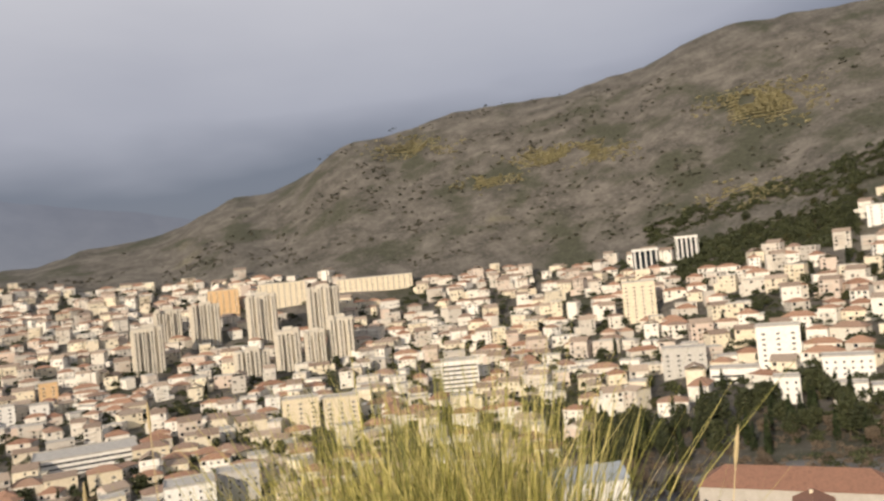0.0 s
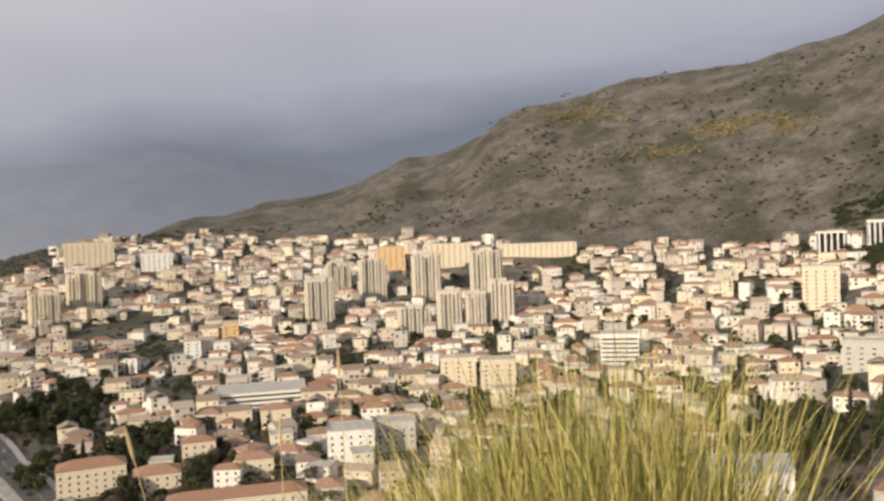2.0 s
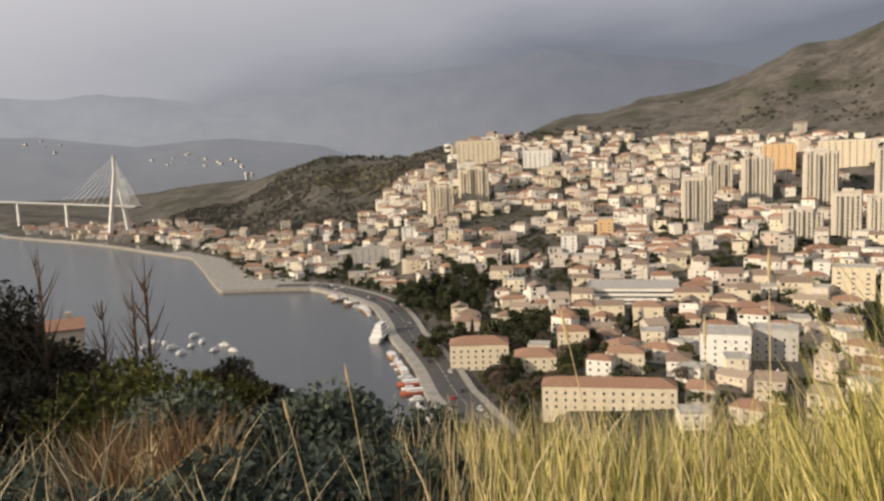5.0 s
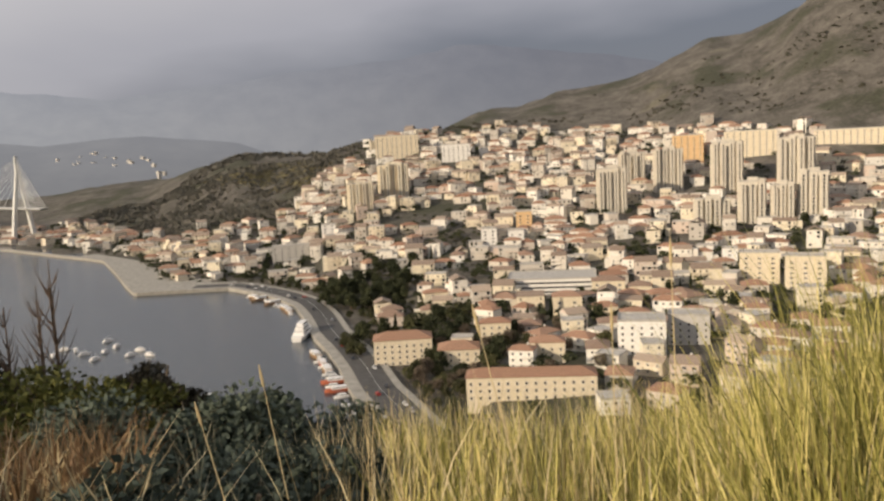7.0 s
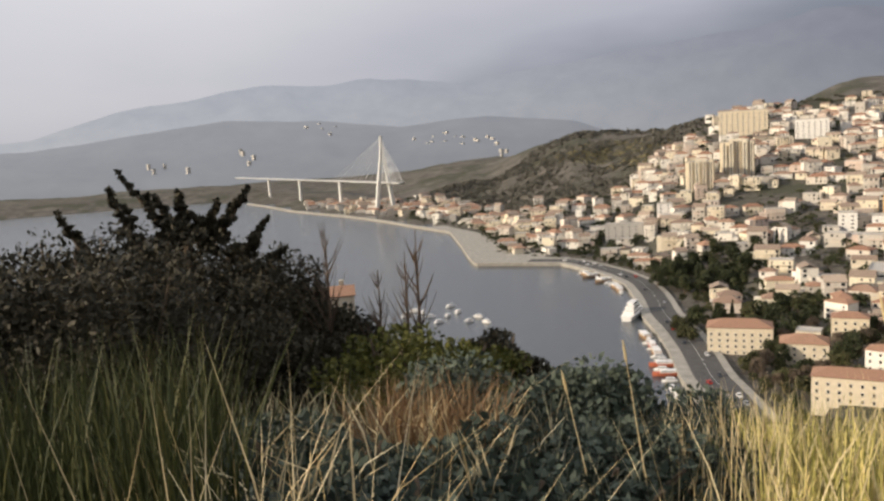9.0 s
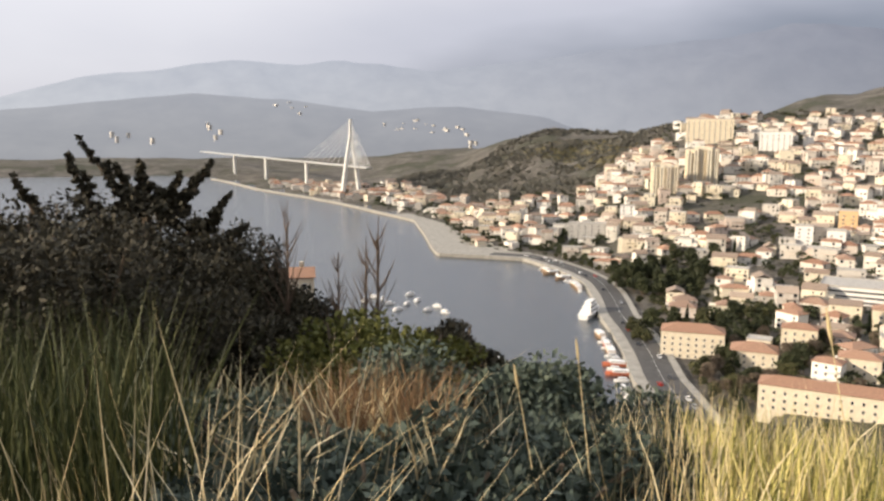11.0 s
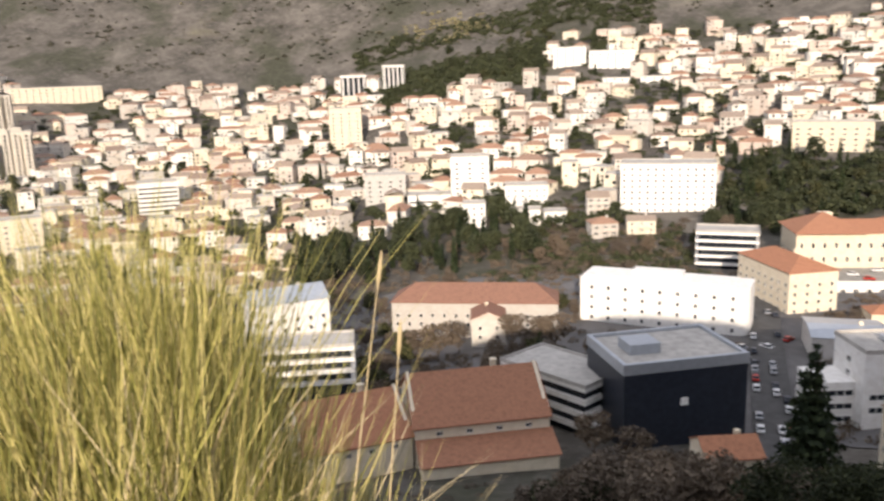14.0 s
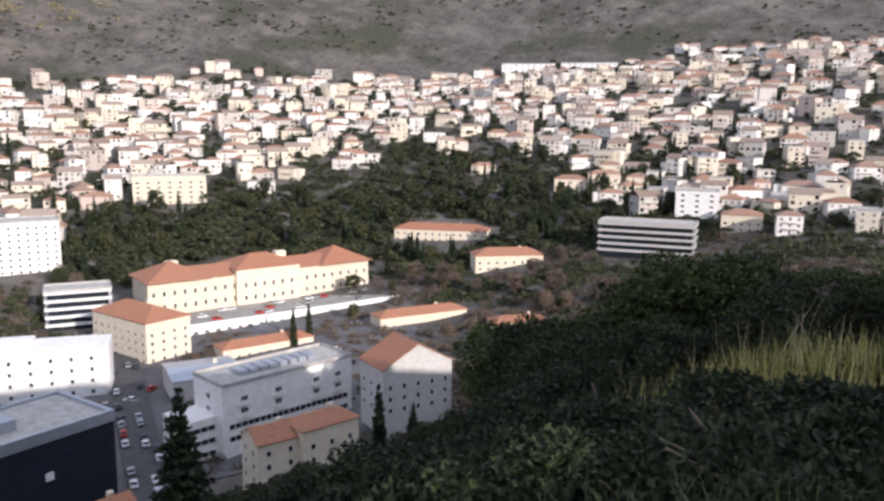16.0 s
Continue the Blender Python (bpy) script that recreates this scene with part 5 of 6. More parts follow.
# ---------------------------------------------------------------- harbour
def offset_line(pts, w):
    """The line moved to its right by w."""
    out = []
    for i, p in enumerate(pts):
        d = (pts[min(i + 1, len(pts) - 1)] - pts[max(i - 1, 0)]).normalized()
        out.append(p + Vector((d.y, -d.x, 0)) * w)
    return out


def strip(name, pts, w0, w1, z, mat, wall=0.0):
    a, b = offset_line(pts, w0), offset_line(pts, w1)
    bm = bmesh.new()
    va, vb = [bm.verts.new((p.x, p.y, z)) for p in a], [bm.verts.new((p.x, p.y, z)) for p in b]
    for i in range(len(pts) - 1):
        bm.faces.new((va[i], vb[i], vb[i + 1], va[i + 1]))
    for side in (va, vb):
        low = [bm.verts.new((v.co.x, v.co.y, z - max(wall, 0.3))) for v in side]
        for i in range(len(pts) - 1):
            bm.faces.new((side[i], side[i + 1], low[i + 1], low[i]))
    return part(name, bm, mat)


shore = [P(float(a), float(np.interp(a, SHORE_AZ, SHORE_D))) for a in np.concatenate([np.linspace(36.6, 47, 40), np.linspace(47.4, 53.3, 8), [53.5, 53.9, 54.4], np.linspace(55.1, 69, 24)])]
tagged(strip("quay", shore, -1, 5, 2.9, M_PAVE, 6.0), "pale stone harbour quay", "quay", kind="structure")
tagged(strip("road", shore[:44], 5, 20, 3.1, M_ASPHALT, 3.0), "asphalt harbour road", "road", kind="structure")
tagged(strip("pavement", shore[:44], 20, 23.5, 3.3, M_PAVE, 3.0), "pale pavement beside the road", "pavement", kind="structure")
bm = bmesh.new()
for k in range(46):
    seg = offset_line(shore, 12.5)
    i = k % 40
    a, b = seg[i], seg[i + 1]
    d = (b - a)
    n = Vector((d.y, -d.x, 0)).normalized() * 0.12
    for f in (0.1, 0.6):
        p, q = a + d * f, a + d * (f + 0.25)
        poly(bm, [(v.x, v.y, 3.12) for v in (p - n, p + n, q + n, q - n)])
tagged(part("road_marking", bm, M_LINE), "dashed white centre line on the road", "marking", kind="structure")
bm = bmesh.new()
ring = [P(a, d, 3.0) for a, d in ((46.8, 718), (53.3, 741), (53.9, 800), (54.9, 1008), (56.5, 1080), (55.6, 1095), (53.2, 985), (51.0, 885), (49.4, 812), (46.8, 757))]
f = poly(bm, ring)
e = bmesh.ops.extrude_face_region(bm, geom=[f])
for v in e["geom"]:
    if isinstance(v, bmesh.types.BMVert):
        v.co.z -= 6
tagged(part("apron", bm, M_PAVE), "broad pale harbour apron jutting into the bay", "quay", kind="structure")

M_HULL = plain("white_gelcoat", (0.75, 0.74, 0.72), 0.3, 0, 1.0, 0.06)
M_HULL_RED = plain("red_hull_paint", (0.42, 0.12, 0.06), 0.5, 0, 1.0, 0.15)
M_HULL_BLUE = plain("blue_hull_paint", (0.07, 0.13, 0.25), 0.5, 0, 1.0, 0.15)
M_WOOD = plain("deck_wood", (0.30, 0.2, 0.12), 0.7, 0, 2.0, 0.25)
M_SAIL = plain("pale_canvas", (0.62, 0.6, 0.55), 0.9, 0, 1.0, 0.1)


def hull_bm(L, B, H):
    bm = bmesh.new()
    secs = [(-0.5, 0.75, 1.0), (-0.25, 1.0, 0.95), (0.1, 0.98, 0.95), (0.35, 0.62, 1.08), (0.5, 0.04, 1.25)]
    rings = [[bm.verts.new((x * L, s * B / 2 * k, z)) for s, k, z in ((-1, w, H * t), (-1, w * 0.75, -0.2), (1, w * 0.75, -0.2), (1, w, H * t))] for x, w, t in secs]
    for a, b in zip(rings, rings[1:]):
        for i in range(3):
            bm.faces.new((a[i], b[i], b[i + 1], a[i + 1]))
        bm.faces.new((a[3], b[3], b[0], a[0]))
    bm.faces.new(rings[0])
    bm.faces.new(rings[-1][::-1])
    return bm


def boat(L, B, H, hull, label, decks=1, name="boat"):
    ob = tagged(new(name, None), label, "boat", "boats in the harbour")
    part("hull", hull_bm(L, B, H), hull, ob)
    for k in range(decks):
        bm = bmesh.new()
        s = 1 - 0.2 * k
        z = H * 0.95 + k * 2.3
        box(bm, -L * 0.34 * s, -B * 0.38 * s, z, L * 0.22 * s, B * 0.38 * s, z + (2.1 if decks > 1 else 1.2))
        cab = part("cabin", bm, M_HULL, ob)
        bm = bmesh.new()
        box(bm, -L * 0.3 * s, -B * 0.38 * s - 0.04, z + 0.8, L * 0.19 * s, B * 0.38 * s + 0.04, z + (1.6 if decks > 1 else 1.05))
        part("cabin_window", bm, M_GLASS, cab)
    bm = bmesh.new()
    tube(bm, [(0, 0, H), (0, 0, H + L * (0.35 if decks > 1 else 0.5))], (0.09, 0.05), 5)
    part("mast", bm, M_METAL, ob)
    return ob


hr = random.Random(3)
small = boat(7, 2.4, 0.9, M_HULL, "small white moored motor boat")
wood = boat(16, 4.8, 1.9, M_WOOD, "wooden excursion boat with pale cabin", 1)
red = boat(13, 4.2, 1.6, M_HULL_RED, "red-hulled fishing boat at the quay", 1)
ferry = boat(34, 9, 3.0, M_HULL, "white multi-deck passenger ferry moored at the quay", 3, "ferry")
p = P(42.6, 512)
ferry.matrix_basis = pose(p.x, p.y, 0, 0, 0, 118)
quay_line = offset_line(shore, -6.5)
first = {id(small): True, id(wood): True, id(red): True}
for i in range(5, 34):
    if 17 <= i <= 22:
        continue
    a, b = quay_line[i], quay_line[i + 1]
    n = max(1, int((b - a).length / 6.5))
    for k in range(min(n, 4)):
        q = a.lerp(b, (k + 0.5) / min(n, 4))
        src = hr.choice((small, small, wood, red, small))
        turn = math.degrees(math.atan2(b.y - a.y, b.x - a.x)) + hr.choice((0, 90)) + hr.uniform(-8, 8)
        m = pose(q.x + hr.uniform(-1, 1), q.y + hr.uniform(-1, 1), 0, 0, 0, turn)
        if first.get(id(src)):
            src.matrix_basis = m
            first[id(src)] = False
        else:
            copy_thing(src, m)
for az, d in ((52.9, 505), (53.5, 522), (54.2, 510), (54.9, 540), (55.4, 560), (55.7, 528), (56.3, 512), (56.9, 530), (57.4, 545), (49.3, 398), (58.0, 552), (58.7, 538)):
    p = P(az, d)
    copy_thing(small, pose(p.x, p.y, 0, 0, 0, hr.uniform(0, 360)))

# ---------------------------------------------------------------- the bridge
M_BRIDGE = plain("pale_bridge_concrete", (0.62, 0.62, 0.6), 0.85, 0, 0.05, 0.1)


def bridge():
    ob = tagged(new("bridge", None), "white cable-stayed bridge with a tall A-shaped pylon", "bridge")
    a, b = P(58.3, 1330, 53), P(69.5, 2260, 53)
    d = (b - a).normalized()
    n = Vector((d.y, -d.x, 0))
    bm = bmesh.new()
    for p, q, lo, hi in ((a, b, -2.2, 0.0),):
        for s in (1,):
            v = [bm.verts.new(c + n * w + Vector((0, 0, z))) for c in (p, q) for w, z in ((-7, hi), (7, hi), (5, lo), (-5, lo))]
            for i in range(4):
                bm.faces.new((v[i], v[(i + 1) % 4], v[4 + (i + 1) % 4], v[4 + i]))
    deck = part("deck", bm, M_BRIDGE, ob)
    base = a + d * 69
    base.z = 0
    top = base + Vector((0, 0, 131))
    for s in (-1, 1):
        bm = bmesh.new()
        tube(bm, [base + n * s * 16 + Vector((0, 0, 5)), base + n * s * 9 + Vector((0, 0, 55)), base + n * s * 1.2 + Vector((0, 0, 106)), top + n * s * 1.0], (4.2, 3.4, 2.6, 2.0), 4)
        part("pylon_leg", bm, M_BRIDGE, ob)
    for k in range(9):
        for s in (-1, 1):
            for side in (-1, 1):
                foot = base + d * s * (22 + k * 24 if s > 0 else 10 + k * 6.6) + n * side * 6.5 + Vector((0, 0, 53))
                bm = bmesh.new()
                tube(bm, [foot, base + Vector((0, 0, 129 - (8 - k) * 4.4))], (0.14, 0.14) if s > 0 else (0.34, 0.34), 4)
                part("stay_cable", bm, M_BRIDGE, ob)
    for t in (0.27, 0.5, 0.72):
        p = a.lerp(b, t)
        bm = bmesh.new()
        box(bm, -3, -2, -54, 3, 2, -1)
        part("pier", bm, M_BRIDGE, ob, m=Matrix.Translation(p))


bridge()

# ---------------------------------------------------------------- cars
M_PAINTS = [plain("white_car_paint", (0.7, 0.7, 0.7), 0.3), plain("silver_car_paint", (0.4, 0.41, 0.43), 0.3, 0.5), plain("red_car_paint", (0.4, 0.03, 0.02), 0.3), plain("dark_car_paint", (0.04, 0.045, 0.06), 0.3)]
M_TYRE = plain("tyre_rubber", (0.03, 0.03, 0.03), 0.9)


def make_car(paint, label):
    ob = tagged(new("car", None), label, "car", "parked and passing cars")
    bm = bmesh.new()
    side = [(-2.05, 0.3), (2.05, 0.3), (2.1, 0.7), (1.2, 0.88), (-1.9, 0.95), (-2.1, 0.75)]
    for pts, w, mi in ((side, 0.86, 0),):
        l, r = [bm.verts.new((x, -w, z)) for x, z in pts], [bm.verts.new((x, w, z)) for x, z in pts]
        for i in range(len(pts)):
            bm.faces.new((l[i], l[(i + 1) % len(pts)], r[(i + 1) % len(pts)], r[i]))
        bm.faces.new(l[::-1]), bm.faces.new(r)
    part("body", bm, paint, ob)
    bm = bmesh.new()
    pts = [(-1.8, 0.95), (1.0, 0.9), (0.4, 1.42), (-1.3, 1.45)]
    l, r = [bm.verts.new((x, -0.74, z)) for x, z in pts], [bm.verts.new((x, 0.74, z)) for x, z in pts]
    for i in range(4):
        bm.faces.new((l[i], l[(i + 1) % 4], r[(i + 1) % 4], r[i]))
    bm.faces.new(l[::-1]), bm.faces.new(r)
    part("cabin_glass", bm, M_GLASS, ob)
    bm = bmesh.new()
    box(bm, -1.25, -0.7, 1.44, 0.38, 0.7, 1.49)
    part("roof", bm, paint, ob)
    for x in (-1.3, 1.3):
        for y in (-0.8, 0.8):
            bm = bmesh.new()
            tube(bm, [(x, y - 0.1, 0.32), (x, y + 0.1, 0.32)], (0.32, 0.32), 10)
            part("wheel", bm, M_TYRE, ob)
    return ob


CARS = [make_car(m, w) for m, w in zip(M_PAINTS, ("white hatchback car on the asphalt", "silver hatchback car on the asphalt", "red hatchback car on the asphalt", "dark hatchback car on the asphalt"))]
fresh = set()


def set_car(p, z, turn):
    c = hr.choice(CARS + [CARS[0], CARS[1], CARS[3]])
    m = pose(p.x, p.y, z, 0, 0, turn)
    if c.name in fresh:
        copy_thing(c, m)
    else:
        fresh.add(c.name)
        c.matrix_basis = m


for i in range(2, 42, 2):
    for off in (9, 16):
        if hr.random() < 0.55:
            line = offset_line(shore, off)
            d = line[i + 1] - line[i]
            set_car(line[i].lerp(line[i + 1], hr.random()), 3.1, math.degrees(math.atan2(d.y, d.x)) + (180 if off > 12 else 0))
# cars on the campus terrace, trees beside the harbour road
for i in range(26):
    if hr.random() < 0.75:
        p = CAMPUS @ Vector((-CAMPUS_W / 2 + 6 + i * (CAMPUS_W - 12) / 25, -19 - hr.choice((0, 0, 6.5, 13)), 0))
        set_car(p, 33.41, hr.uniform(-8, 8) - 30)
for i in range(1, 42, 2):
    p = offset_line(shore, 28)[i]
    if free_spot(p.x, p.y, 0.5):
        set_tree(("garden", i % 3), p.x, p.y, i * 50, hr.uniform(0.6, 1.0))
# street and car park between the large buildings
verts, faces = [], []
for i in range(53):
    for k in range(24):
        q = P(-10 - i, 188 + k * 6.6)
        verts.append((q.x, q.y, gz(q.x, q.y) + 0.3))
for i in range(52):
    for k in range(23):
        o = i * 24 + k
        faces.append((o, o + 1, o + 25, o + 24))
me = bpy.data.meshes.new("yard")
me.from_pydata(verts, [], faces)
me.materials.append(M_LOT)
tagged(new("yard", me), "worn grey asphalt yards and car parks", "pavement", kind="structure")
for i in range(46):
    q = P(hr.uniform(-61, -31), hr.uniform(235, 335))
    if free_spot(q.x, q.y, 2.0):
        set_car(q, gz(q.x, q.y) + 0.3, hr.choice((20, 110)) + hr.uniform(-6, 6))
bm = bmesh.new()
street = [P(-43.6, 170), P(-42.9, 200), P(-42.2, 240), P(-41.8, 290), P(-41.6, 340)]
for a, b in zip(street, street[1:]):
    n = Vector((b.y - a.y, a.x - b.x, 0)).normalized() * 5
    poly(bm, [(v.x, v.y, gz(v.x, v.y) + 0.9) for v in (a - n, a + n, b + n, b - n)][::1])
tagged(part("street", bm, M_ASPHALT), "asphalt street with parked cars", "road", kind="structure")
for i in range(22):
    t = hr.uniform(0, 3.6)
    a, b = street[int(t)], street[int(t) + 1]
    p = a.lerp(b, t % 1)
    d = b - a
    n = Vector((d.y, -d.x, 0)).normalized() * hr.choice((-3.6, 3.6, 1.2))
    p = p + n
    set_car(p, gz(p.x, p.y) + 1.0, math.degrees(math.atan2(d.y, d.x)))


# ---------------------------------------------------------------- far mountains, haze painted in
# Distance haze put into a glowing colour, by height and towards the west.
def painted_haze_mat(name, low, high, z0, z1, west=1.0):
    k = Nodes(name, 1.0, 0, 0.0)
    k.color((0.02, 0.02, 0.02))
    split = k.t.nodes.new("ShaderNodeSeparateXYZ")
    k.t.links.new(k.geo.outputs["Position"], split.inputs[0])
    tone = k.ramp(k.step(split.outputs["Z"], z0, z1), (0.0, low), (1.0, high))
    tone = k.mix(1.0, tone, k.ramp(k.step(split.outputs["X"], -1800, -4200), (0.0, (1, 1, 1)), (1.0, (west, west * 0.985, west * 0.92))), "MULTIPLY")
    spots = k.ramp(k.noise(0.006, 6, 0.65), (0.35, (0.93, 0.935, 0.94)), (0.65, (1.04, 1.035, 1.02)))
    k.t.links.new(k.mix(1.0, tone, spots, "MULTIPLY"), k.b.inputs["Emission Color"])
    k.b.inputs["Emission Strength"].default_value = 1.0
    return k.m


def mountain(name, label, a0, a1, d, depth, height, mat, seed):
    """A far range: foot at distance d, crest depth farther back, its height by bearing."""
    verts, faces = [], []
    n, rows = 160, 10
    for i in range(n + 1):
        az = a0 + (a1 - a0) * i / n
        h = height(az)
        for k in range(rows + 1):
            t = k / rows
            p = P(az, d + depth * t)
            z = -8 + (h + 8) * (t ** 0.8) + (0.16 * h * noise.noise((p.x / 420, p.y / 420, seed)) + 0.07 * h * noise.noise((p.x / 130, p.y / 130, seed))) * math.sin(math.pi * min(1, t * 0.8 + 0.1))
            verts.append((p.x, p.y, z))
    for i in range(n):
        for k in range(rows):
            o = i * (rows + 1) + k
            faces.append((o, o + 1, o + rows + 2, o + rows + 1))
    me = bpy.data.meshes.new(name)
    me.from_pydata(verts, [], faces)
    me.polygons.foreach_set("use_smooth", [True] * len(faces))
    me.materials.append(mat)
    return tagged(new(name, me), label, "mountain", kind="structure")


def by_el(azs, els, d):
    return lambda az: EYE + d * math.tan(radians(float(np.interp(az, azs, els))))


mountain("backdrop", "mountain range with blue-grey cloud haze painted in", 14, 112, 4000, 700, by_el((14, 24, 31, 39, 48, 54, 60, 64, 68, 77, 82, 100), (4.0, 6.2, 6.6, 5.6, 4.6, 4.0, 4.6, 4.2, 4.4, 3.0, 1.6, 1.0), 4700), painted_haze_mat("far_range_painted_haze", (0.142, 0.147, 0.165), (0.112, 0.119, 0.146), 100, 600, 1.9), 5)
mountain("backdrop", "wooded hills behind the bridge, haze painted in", 40, 112, 2700, 600, by_el((40, 42, 46, 52, 58, 64, 70, 76, 82, 100), (-1.6, -0.6, 0.9, 1.6, 1.2, 1.9, 2.2, 1.6, 0.9, 0.5), 3300), painted_haze_mat("mid_range_painted_haze", (0.135, 0.138, 0.15), (0.142, 0.147, 0.166), 20, 230, 1.45), 9)


def hamlet():
    bm = bmesh.new()
    vr = random.Random(21)
    rise = by_el((40, 42, 46, 52, 58, 64, 70, 76, 82, 100), (-1.6, -0.6, 0.9, 1.6, 1.2, 1.9, 2.2, 1.6, 0.9, 0.5), 3300)
    for az, n, t0 in ((56, 10, 0.62), (53, 8, 0.5), (64, 5, 0.8), (50, 4, 0.3), (74, 4, 0.3), (68.5, 4, 0.35)):
        for i in range(n):
            a, t = az + vr.uniform(-1.6, 1.6), t0 + vr.uniform(-0.12, 0.12)
            p = P(a, 2700 + 600 * t)
            z = -8 + (rise(a) + 8) * t ** 0.8
            w, h = vr.uniform(4, 9), vr.uniform(5, 9)
            box(bm, p.x - w, p.y - 5, z - 12, p.x + w, p.y + 5, z + h)
    # concrete grey in place of house white puts haze into the colour
    tagged(part("hamlet", bm, M_CONCRETE), "scattered pale houses on the hazy far hills", "houses", kind="stuff")


hamlet()



# ---------------------------------------------------------------- the near hilltop
def stalk_mat(name, a, b, c):
    k = Nodes(name, 0.6, 0, 0.25)
    k.color(k.ramp(k.island(), (0.0, a), (0.5, b), (1.0, c)))
    k.b.inputs["Subsurface Weight"].default_value = 0.0
    return k.m


M_GREEN = stalk_mat("green_broom_stalks", (0.07, 0.08, 0.02), (0.33, 0.31, 0.08), (0.74, 0.63, 0.26))
M_STRAW = stalk_mat("straw_stalks", (0.42, 0.32, 0.16), (0.58, 0.47, 0.27), (0.72, 0.63, 0.42))
M_BRACKEN = stalk_mat("dead_bracken", (0.11, 0.06, 0.028), (0.2, 0.12, 0.058), (0.3, 0.2, 0.11))
M_DULL = stalk_mat("dull_undergrowth", (0.045, 0.05, 0.025), (0.085, 0.085, 0.045), (0.15, 0.13, 0.08))
# Dark copy of the broom stalks; the shade is in the colour itself.
M_SHADEBROOM = stalk_mat("shade_coloured_broom_stalks", (0.018, 0.026, 0.008), (0.04, 0.05, 0.014), (0.11, 0.11, 0.04))
M_SAGE = leaf_mat("sage_leaves", (0.04, 0.055, 0.046), (0.06, 0.08, 0.065), (0.085, 0.105, 0.085))
M_SHRUB = leaf_mat("olive_shrub_leaves", (0.05, 0.06, 0.014), (0.085, 0.09, 0.022), (0.13, 0.13, 0.035))
M_JUNIPER = leaf_mat("juniper_leaves", (0.022, 0.021, 0.014), (0.042, 0.039, 0.026), (0.075, 0.066, 0.044))
M_TWIG = plain("dead_twigs", (0.10, 0.07, 0.05), 0.95, 0, 10, 0.3)


def stalks(name, label, n, spot, height, width, bend, mat, seed, category="grass", lean=0.12):
    """n curved tapering stalks, each standing at a place that spot() gives."""
    r = random.Random(seed)
    verts, faces = [], []
    for i in range(n):
        x, y, k = spot(r)
        z = gz(x, y) - 0.03
        h = height[0] + (height[1] - height[0]) * r.random() ** 1.3
        h *= k
        a, la = r.uniform(0, 6.28), r.gauss(0, lean)
        lx, ly = math.cos(a) * la, math.sin(a) * la
        bx, by = math.cos(a) * bend * r.random(), math.sin(a) * bend * r.random()
        f = r.uniform(0, 3.14)
        w = width * r.uniform(0.6, 1.3)
        wx, wy = math.cos(f) * w, math.sin(f) * w
        o = len(verts)
        for t in (0.0, 0.35, 0.7):
            cx, cy, cz = x + h * (lx * t + bx * t * t), y + h * (ly * t + by * t * t), z + h * t
            s = 1 - 0.55 * t
            verts += [(cx - wx * s, cy - wy * s, cz), (cx + wx * s, cy + wy * s, cz)]
        verts.append((x + h * (lx + bx), y + h * (ly + by), z + h * (1 - 0.3 * (bx * bx + by * by))))
        faces += [(o, o + 1, o + 3, o + 2), (o + 2, o + 3, o + 5, o + 4), (o + 4, o + 5, o + 6)]
    me = bpy.data.meshes.new(name)
    me.from_pydata(verts, [], faces)
    me.materials.append(mat)
    return tagged(new(name, me), label, category, kind="stuff")


def sector(a0, a1, d0, d1, edge=None):
    def spot(r):
        az, d = r.uniform(a0, a1), math.sqrt(r.uniform(d0 * d0, d1 * d1))
        p = P(az, d)
        return p.x, p.y, (edge(az) if edge else 1.0)
    return spot


def clump(az, d, r0):
    c = P(az, d)
    def spot(r):
        a, q = r.uniform(0, 6.28), r0 * math.sqrt(r.random())
        return c.x + math.cos(a) * q, c.y + math.sin(a) * q, 1.12 - 0.35 * (q / r0) ** 2
    return spot


rise = lambda az: float(np.interp(az, (-30, -14, -9, 0, 9, 18, 26, 40, 52), (0.3, 0.45, 0.9, 1.05, 1.05, 0.9, 0.8, 0.75, 0.6)))
stalks("broom_grass", "tall sunlit yellow-green broom and grass stalks", 15000, sector(-13, 40, 1.5, 5.5, rise), (0.35, 1.0), 0.0036, 0.25, M_GREEN, 1)
stalks("broom_clump", "dense tall clump of yellow-green broom stalks", 6200, clump(1.5, 2.45, 0.66), (0.85, 1.42), 0.0034, 0.3, M_GREEN, 2, lean=0.2)
stalks("dry_grass", "pale dry grass stalks among the green", 4200, sector(-15, 46, 1.5, 5.0, rise), (0.4, 1.15), 0.003, 0.4, M_STRAW, 3)
stalks("edge_straw", "leaning dry straw at the edge of the slope", 800, clump(-9.0, 2.1, 0.5), (0.5, 1.0), 0.003, 0.7, M_STRAW, 4, lean=0.4)
stalks("bracken", "rust-brown dead bracken and grass", 1500, sector(57, 65, 3.6, 5.0), (0.3, 0.72), 0.005, 0.5, M_BRACKEN, 5, lean=0.25)
stalks("reed_stalks", "bleached bent dry reed stalks", 260, sector(56, 76, 3.0, 4.2), (0.35, 0.72), 0.0085, 0.8, M_STRAW, 6)
stalks("golden_grass", "golden dry grass tuft close by", 260, sector(74, 91, 1.2, 1.9), (0.85, 1.32), 0.0026, 0.7, M_STRAW, 7, lean=0.25)
stalks("left_broom", "broom stalks with shade put into their dark green", 2200, sector(75, 93, 3.0, 5.0), (0.5, 1.15), 0.005, 0.3, M_SHADEBROOM, 8, lean=0.2)
stalks("undergrowth", "short dull green and brown undergrowth", 9000, sector(-20, 92, 1.3, 9.0), (0.1, 0.4), 0.005, 0.5, M_DULL, 9, lean=0.4)

